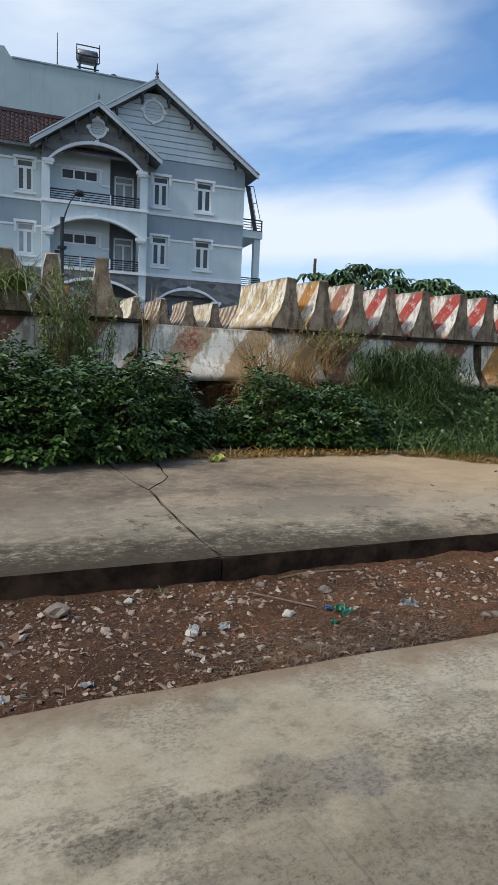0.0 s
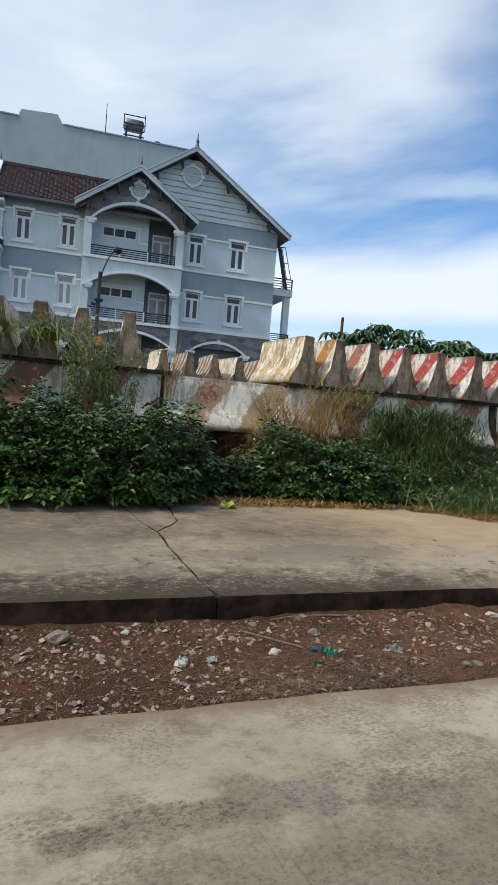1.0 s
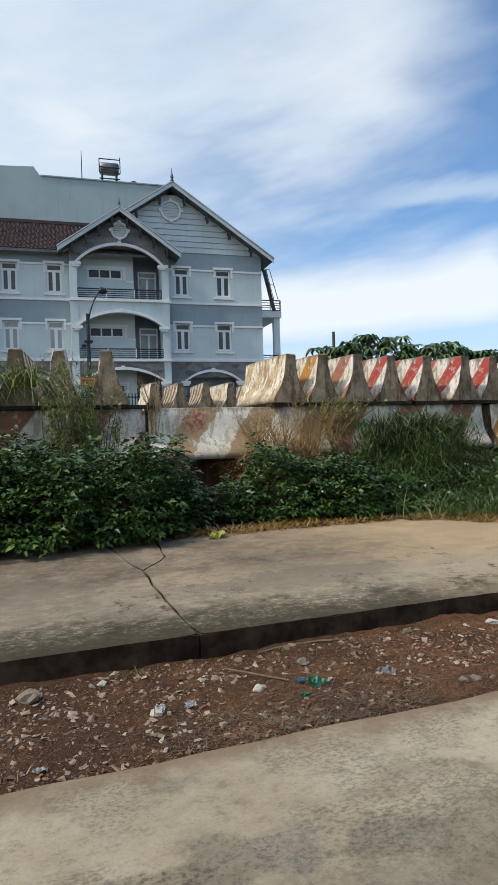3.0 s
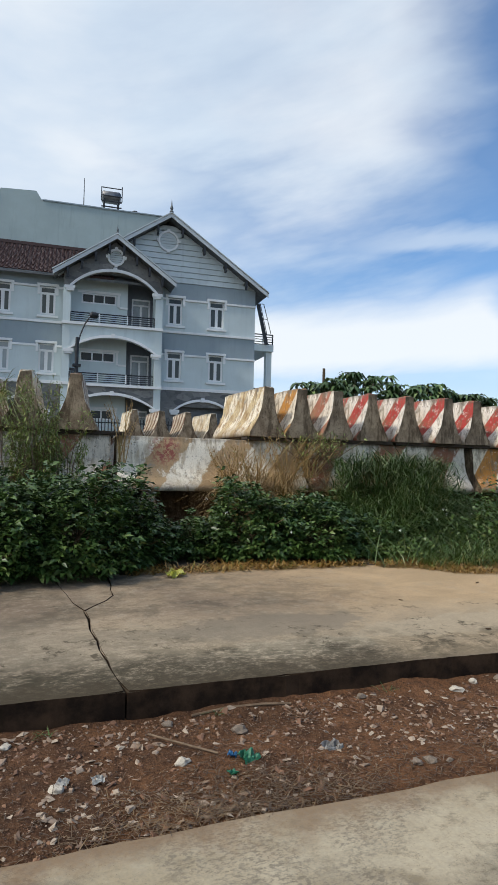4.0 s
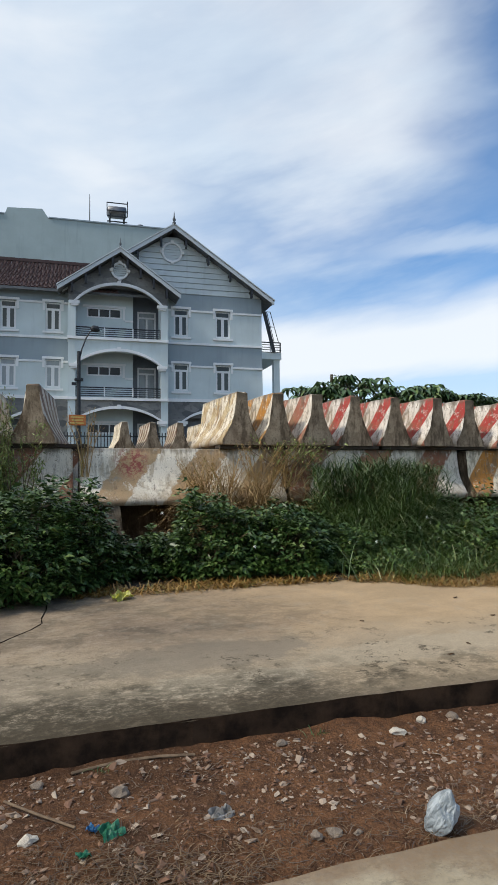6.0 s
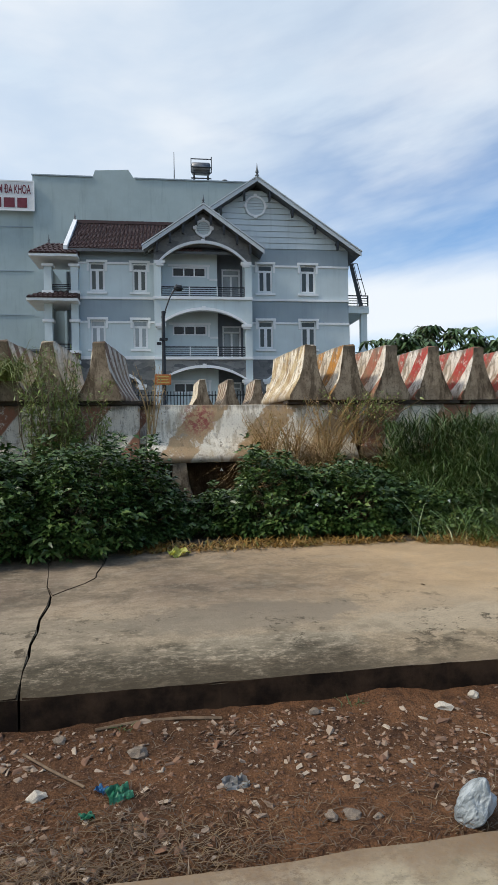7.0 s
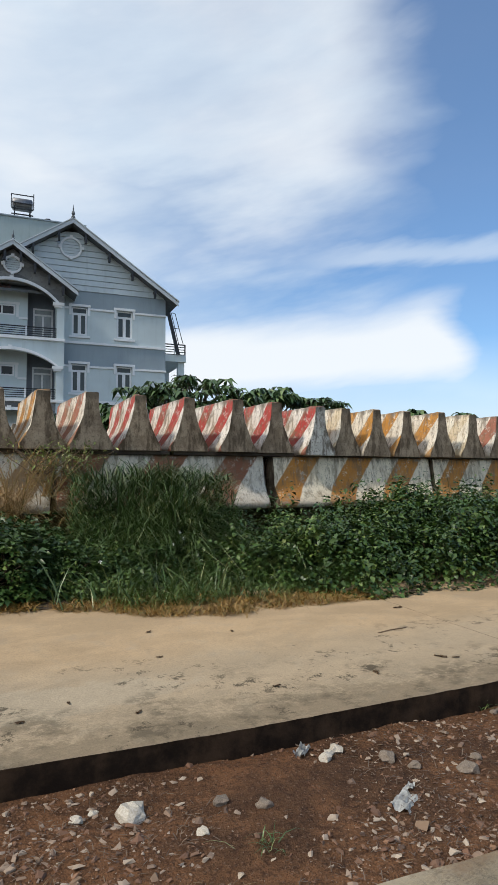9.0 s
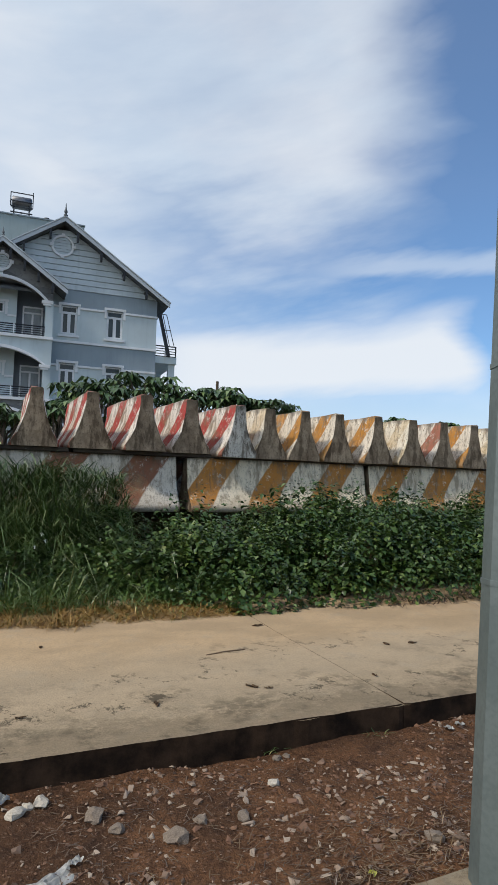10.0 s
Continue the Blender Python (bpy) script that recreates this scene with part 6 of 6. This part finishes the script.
def build_litter():
    gm = gravel_material("gravel_mix", (0.25, 0.165, 0.11), (0.5, 0.41, 0.31), (0.16, 0.085, 0.05))
    stones("gravel", 15000, -3.0, 11.0, 0.002, 0.02, gm, "pale stone chips strewn over red soil", 4.2)
    pale = gravel_material("pale_chips", (0.24, 0.17, 0.12), (0.42, 0.34, 0.26), (0.17, 0.11, 0.075))
    stones("chips", 1300, -3.0, 11.0, 0.006, 0.022, pale, "larger flat pale chips on red soil", 3.0)
    stones("chips", 420, -3.0, 1.3, 0.008, 0.026, pale, "flat pale flakes of stone and dry leaf on the soil", 2.5)
    stones("crumbs", 15000, -3.0, 11.0, 0.003, 0.012, gravel_material("soil_crumbs", (0.15, 0.07, 0.037), (0.29, 0.155, 0.085), (0.07, 0.042, 0.028)), "crumbs of red-brown soil")

    def straw(u, v, lmin, lmax, width, mat, label, rise):
        """Dry stalks lying on the soil."""
        ok = (v < 3.08) & (v > np.array([road_edge(a) for a in u]))
        u, v = u[ok], v[ok]
        n = len(u)
        z = np.array([soil_z(a, b) + 0.005 for a, b in zip(u, v)])
        way = np.stack((rng.normal(0, 1, n), rng.normal(0, 0.75, n), rng.uniform(0.0, rise, n)), 1)
        ob = blades("straw", sv(np.stack((u, v, z), 1)), sv(way), rng.uniform(lmin, lmax, n), np.full(n, width), mat, bend=0.4)
        tagged(ob, label, "straw", kind="stuff")

    n = 9000
    u, v = rng.uniform(-3, 11, n), rng.uniform(2.0, 3.05, n)
    ok = np.array([noise.noise((a * 1.5, b * 2, 21)) > 0.1 for a, b in zip(u, v)])
    straw(u[ok], v[ok], 0.012, 0.05, 0.004, M_STRAW, "short dry straw lying on the soil", 0.35)
    for c, w, n in ((1.75, 0.38, 3600), (3.55, 0.4, 1800), (6.5, 0.45, 1100), (-0.3, 0.5, 500)):
        straw(rng.normal(c, w, n), np.array([2.03 + abs(q) for q in rng.normal(0, 0.22, n)]), 0.015, 0.065, 0.0034, M_HAY, "matted brown straw at the road's edge", 0.5)
    # clods of soil
    stones("clods", 800, -3.0, 11.0, 0.008, 0.024, gravel_material("soil_clod", (0.12, 0.058, 0.032), (0.2, 0.1, 0.056), (0.24, 0.16, 0.1)), "clods of dry red-brown soil", 3.0)
    # single stones
    W, G = M_STONE_W, M_STONE_G
    big = [(1.94, 2.86, 0.034, G), (3.49, 3.05, 0.026, W), (4.4, 2.83, 0.055, W), (4.2, 2.87, 0.024, W), (4.27, 2.9, 0.016, W), (0.21, 2.95, 0.045, G), (0.53, 2.93, 0.05, G), (1.62, 3.02, 0.022, G),
           (0.88, 2.99, 0.022, W), (2.55, 2.3, 0.02, G), (2.62, 2.3, 0.024, G), (2.7, 2.27, 0.014, G), (3.74, 2.33, 0.034, G), (3.66, 3.02, 0.026, G), (3.28, 2.95, 0.028, W), (2.71, 3.03, 0.024, G),
           (5.62, 2.81, 0.036, G), (5.86, 2.54, 0.038, G), (5.68, 2.68, 0.028, G), (5.34, 2.9, 0.03, W), (5.44, 2.97, 0.03, W), (5.39, 2.95, 0.02, W), (6.37, 2.77, 0.024, W), (6.14, 2.57, 0.026, G),
           (5.98, 2.61, 0.024, G), (6.75, 2.2, 0.03, G), (6.5, 3.0, 0.022, G), (6.56, 3.02, 0.018, G), (1.07, 2.54, 0.024, W), (1.59, 2.61, 0.024, W), (4.75, 2.75, 0.03, G), (4.62, 2.6, 0.024, W), (4.9, 2.65, 0.028, G)]
    for i, (a, b, s, m) in enumerate(big):
        ob = new("stone", rock_mesh("stone", i * 3.1, m))
        ob.matrix_world = STREET @ pose(a, b, soil_z(a, b) + s * 0.22, 0, 0, i * 50) @ Matrix.Diagonal((s * 1.25, s, s * 0.7, 1))
        tagged(ob, "pale chipped stone on red soil" if m is M_STONE_W else "grey-brown stone on red soil", "stone", "stones on the soil")
    # crumpled clear bag
    k = Mat("crumpled_plastic", 0.32)
    k.b.inputs["Specular IOR Level"].default_value = 0.55
    w = k.coords()
    k.bump(k.noise(w, 2.6, 3, 0.55, 1.2), 0.35, 0.1)
    k.color(k.mix(k.step(k.noise(k.scaled(w, (1, 1, 0.5)), 2.2, 4, 0.6, 0.8), 0.4, 0.6), (0.2, 0.225, 0.235), (0.4, 0.43, 0.44)))
    bm = bmesh.new()
    bmesh.ops.create_icosphere(bm, subdivisions=4, radius=1.0)
    for q in bm.verts:
        q.co *= 0.9 + 0.32 * noise.noise(q.co * 1.2 + Vector((4, 4, 4))) + 0.14 * abs(noise.noise(q.co * 2.6))
    ob = part("plastic_bag", bm, k.m)
    ob.matrix_world = STREET @ pose(3.0, 2.2, -0.118, 8, 32, 5) @ Matrix.Diagonal((0.056, 0.06, 0.085, 1))
    tagged(ob, "crumpled clear plastic bag lying on the soil", "bag")

    def scrap(name, u, v, w, h, mat, label, turn=0.0, z=None, cat="litter", lift=0.35, pointed=False):
        bm = bmesh.new()
        n = 7
        g = [[bm.verts.new(((i / n - 0.5) * w, (j / n - 0.5) * h * (math.sin(math.pi * (i + 0.3) / (n + 0.6)) * (1 + 0.5 * noise.noise((i * 0.9, u * 5, v))) if pointed else 1.0), lift * w * noise.noise((i * 0.55 + u, j * 0.55 + v, 1)))) for j in range(n + 1)] for i in range(n + 1)]
        for i in range(n):
            for j in range(n):
                bm.faces.new((g[i][j], g[i + 1][j], g[i + 1][j + 1], g[i][j + 1]))
        bmesh.ops.solidify(bm, geom=bm.faces[:], thickness=0.0015)
        ob = part(name, bm, mat)
        ob.matrix_world = STREET @ pose(u, v, (soil_z(u, v) if z is None else z) + 0.012, 8, 0, turn)
        return tagged(ob, label, cat)

    green = two_tone("green_foil", (0.02, 0.2, 0.1), (0.1, 0.36, 0.22), 30, 90, 0.35)
    blue = two_tone("blue_foil", (0.03, 0.17, 0.38), (0.08, 0.26, 0.5), 30, 90, 0.35)
    white = two_tone("white_film", (0.52, 0.51, 0.48), (0.75, 0.74, 0.7), 20, 90, 0.4)
    grey = two_tone("grey_film", (0.26, 0.25, 0.24), (0.44, 0.43, 0.41), 20, 90, 0.35)
    yellow = two_tone("yellow_wrap", (0.5, 0.5, 0.05), (0.68, 0.66, 0.2), 20, 90, 0.4)
    scrap("wrapper", 1.87, 2.56, 0.085, 0.07, green, "crumpled green wrapper on the soil", 20)
    scrap("wrapper", 1.81, 2.6, 0.04, 0.04, blue, "small blue scrap of wrapper", 60)
    scrap("wrapper", 1.77, 2.47, 0.035, 0.05, green, "small green and white wrapper", 110)
    scrap("plastic_film", 2.28, 2.56, 0.09, 0.07, grey, "grey crumpled plastic film on the soil", 10)
    scrap("plastic_film", 3.47, 2.16, 0.1, 0.05, white, "flat white plastic scrap at the road edge", 15, lift=0.1)
    scrap("plastic_film", 5.43, 2.43, 0.15, 0.09, white, "torn pale plastic film on the soil", 30, lift=0.15)
    scrap("plastic_film", 5.27, 3.0, 0.12, 0.05, white, "white plastic scrap at the kerb", 40)
    scrap("wrapper", 3.83, 2.15, 0.06, 0.035, green, "flat pale green wrapper at the road edge", 10, lift=0.1)
    scrap("wrapper", 6.4, 2.1, 0.025, 0.025, yellow, "tiny yellow scrap on the soil", 40)
    scrap("wrapper", 2.3, 5.62, 0.18, 0.1, yellow, "yellow and white wrapper under the bushes", 25, pave_z(5.62) + 0.02)
    for a, b in ((1.23, 2.56), (1.1, 2.6), (0.27, 2.24), (0.03, 2.3), (0.57, 2.26), (5.5, 2.5), (7.59, 2.98), (7.5, 2.96)):
        scrap("paper_scrap", a, b, 0.05, 0.035, white, "torn white paper scrap on the soil", a * 300)
    # dead leaves and bits on the pavement
    brown = two_tone("dead_leaf", (0.12, 0.07, 0.035), (0.2, 0.125, 0.065), 40, 120)
    for a, b, s in ((4.94, 4.23, 0.05), (5.03, 4.8, 0.06), (7.2, 4.72, 0.09), (6.62, 3.55, 0.08), (6.05, 3.47, 0.07), (7.89, 4.03, 0.07), (7.41, 3.5, 0.06), (4.3, 3.7, 0.04), (4.05, 3.55, 0.05), (5.6, 4.6, 0.05), (6.7, 3.5, 0.05), (3.9, 4.4, 0.04), (8.1, 4.0, 0.08), (5.4, 3.5, 0.05), (4.6, 3.45, 0.05)):
        scrap("dead_leaf", a, b, s, s * 0.45, brown, "curled brown leaf on the pavement", a * 400, pave_z(b) - 0.006, "leaf", 0.15, True)
    # fallen sticks
    for pts, r, lab in (([(1.76, 3.08, -0.165), (1.95, 3.1, -0.155), (2.14, 3.08, -0.15), (2.3, 3.06, -0.158)], 0.007, "thin pale stick along the kerb"),
                        ([(6.57, 4.15, 0.008), (6.7, 4.17, 0.014), (6.86, 4.19, 0.011)], 0.004, "thin dark twig on the pavement"),
                        ([(1.5, 2.9, -0.15), (1.62, 2.75, -0.145), (1.75, 2.62, -0.15)], 0.005, "short dry twig on the soil")):
        bm = bmesh.new()
        tube(bm, pts, r, 6)
        ob = part("stick", bm, M_TWIG)
        ob.matrix_world = STREET
        tagged(ob, lab, "stick")
    meadow("soil_grass", 4.66, 4.84, 2.28, 2.44, 60, 0.04, 0.1, 0.005, M_GRASS, "small green grass tuft on the soil", "grass", 0.9, lambda q: -0.17, 0.5)
    # sprouts at the kerb
    for a, b in ((0.4, 3.06), (0.55, 3.07), (1.05, 3.06), (1.9, 3.08), (2.9, 3.06), (3.5, 3.08), (6.5, 3.07), (7.1, 3.05)):
        meadow("kerb_weeds", a - 0.05, a + 0.05, b - 0.03, b + 0.03, 14, 0.03, 0.08, 0.005, M_GRASS, "small grass tuft at the foot of the kerb", "grass", 0.9, lambda q: -0.17, 0.6)


build_litter()


# ---- steel pole by the road ----
def build_pole():
    p = tagged(empty("lamp_post", STREET @ pose(6.757, 1.885, -0.17, 0, 2.45, 0)), "tapered faceted galvanised steel post beside the road", "post")
    bm = bmesh.new()
    tube(bm, [(0, 0, -0.02), (0, 0, 2.0), (0, 0, 8.0)], [0.11, 0.086, 0.05], 8)
    part("shaft", bm, M_GALV, p)
    for z in (0.96, 1.7):
        bm = bmesh.new()
        r = 0.112 - 0.012 * z
        tube(bm, [(0, 0, z), (0, 0, z + 0.018)], r + 0.0015, 8)
        part("band", bm, M_GALV, p)


build_pole()
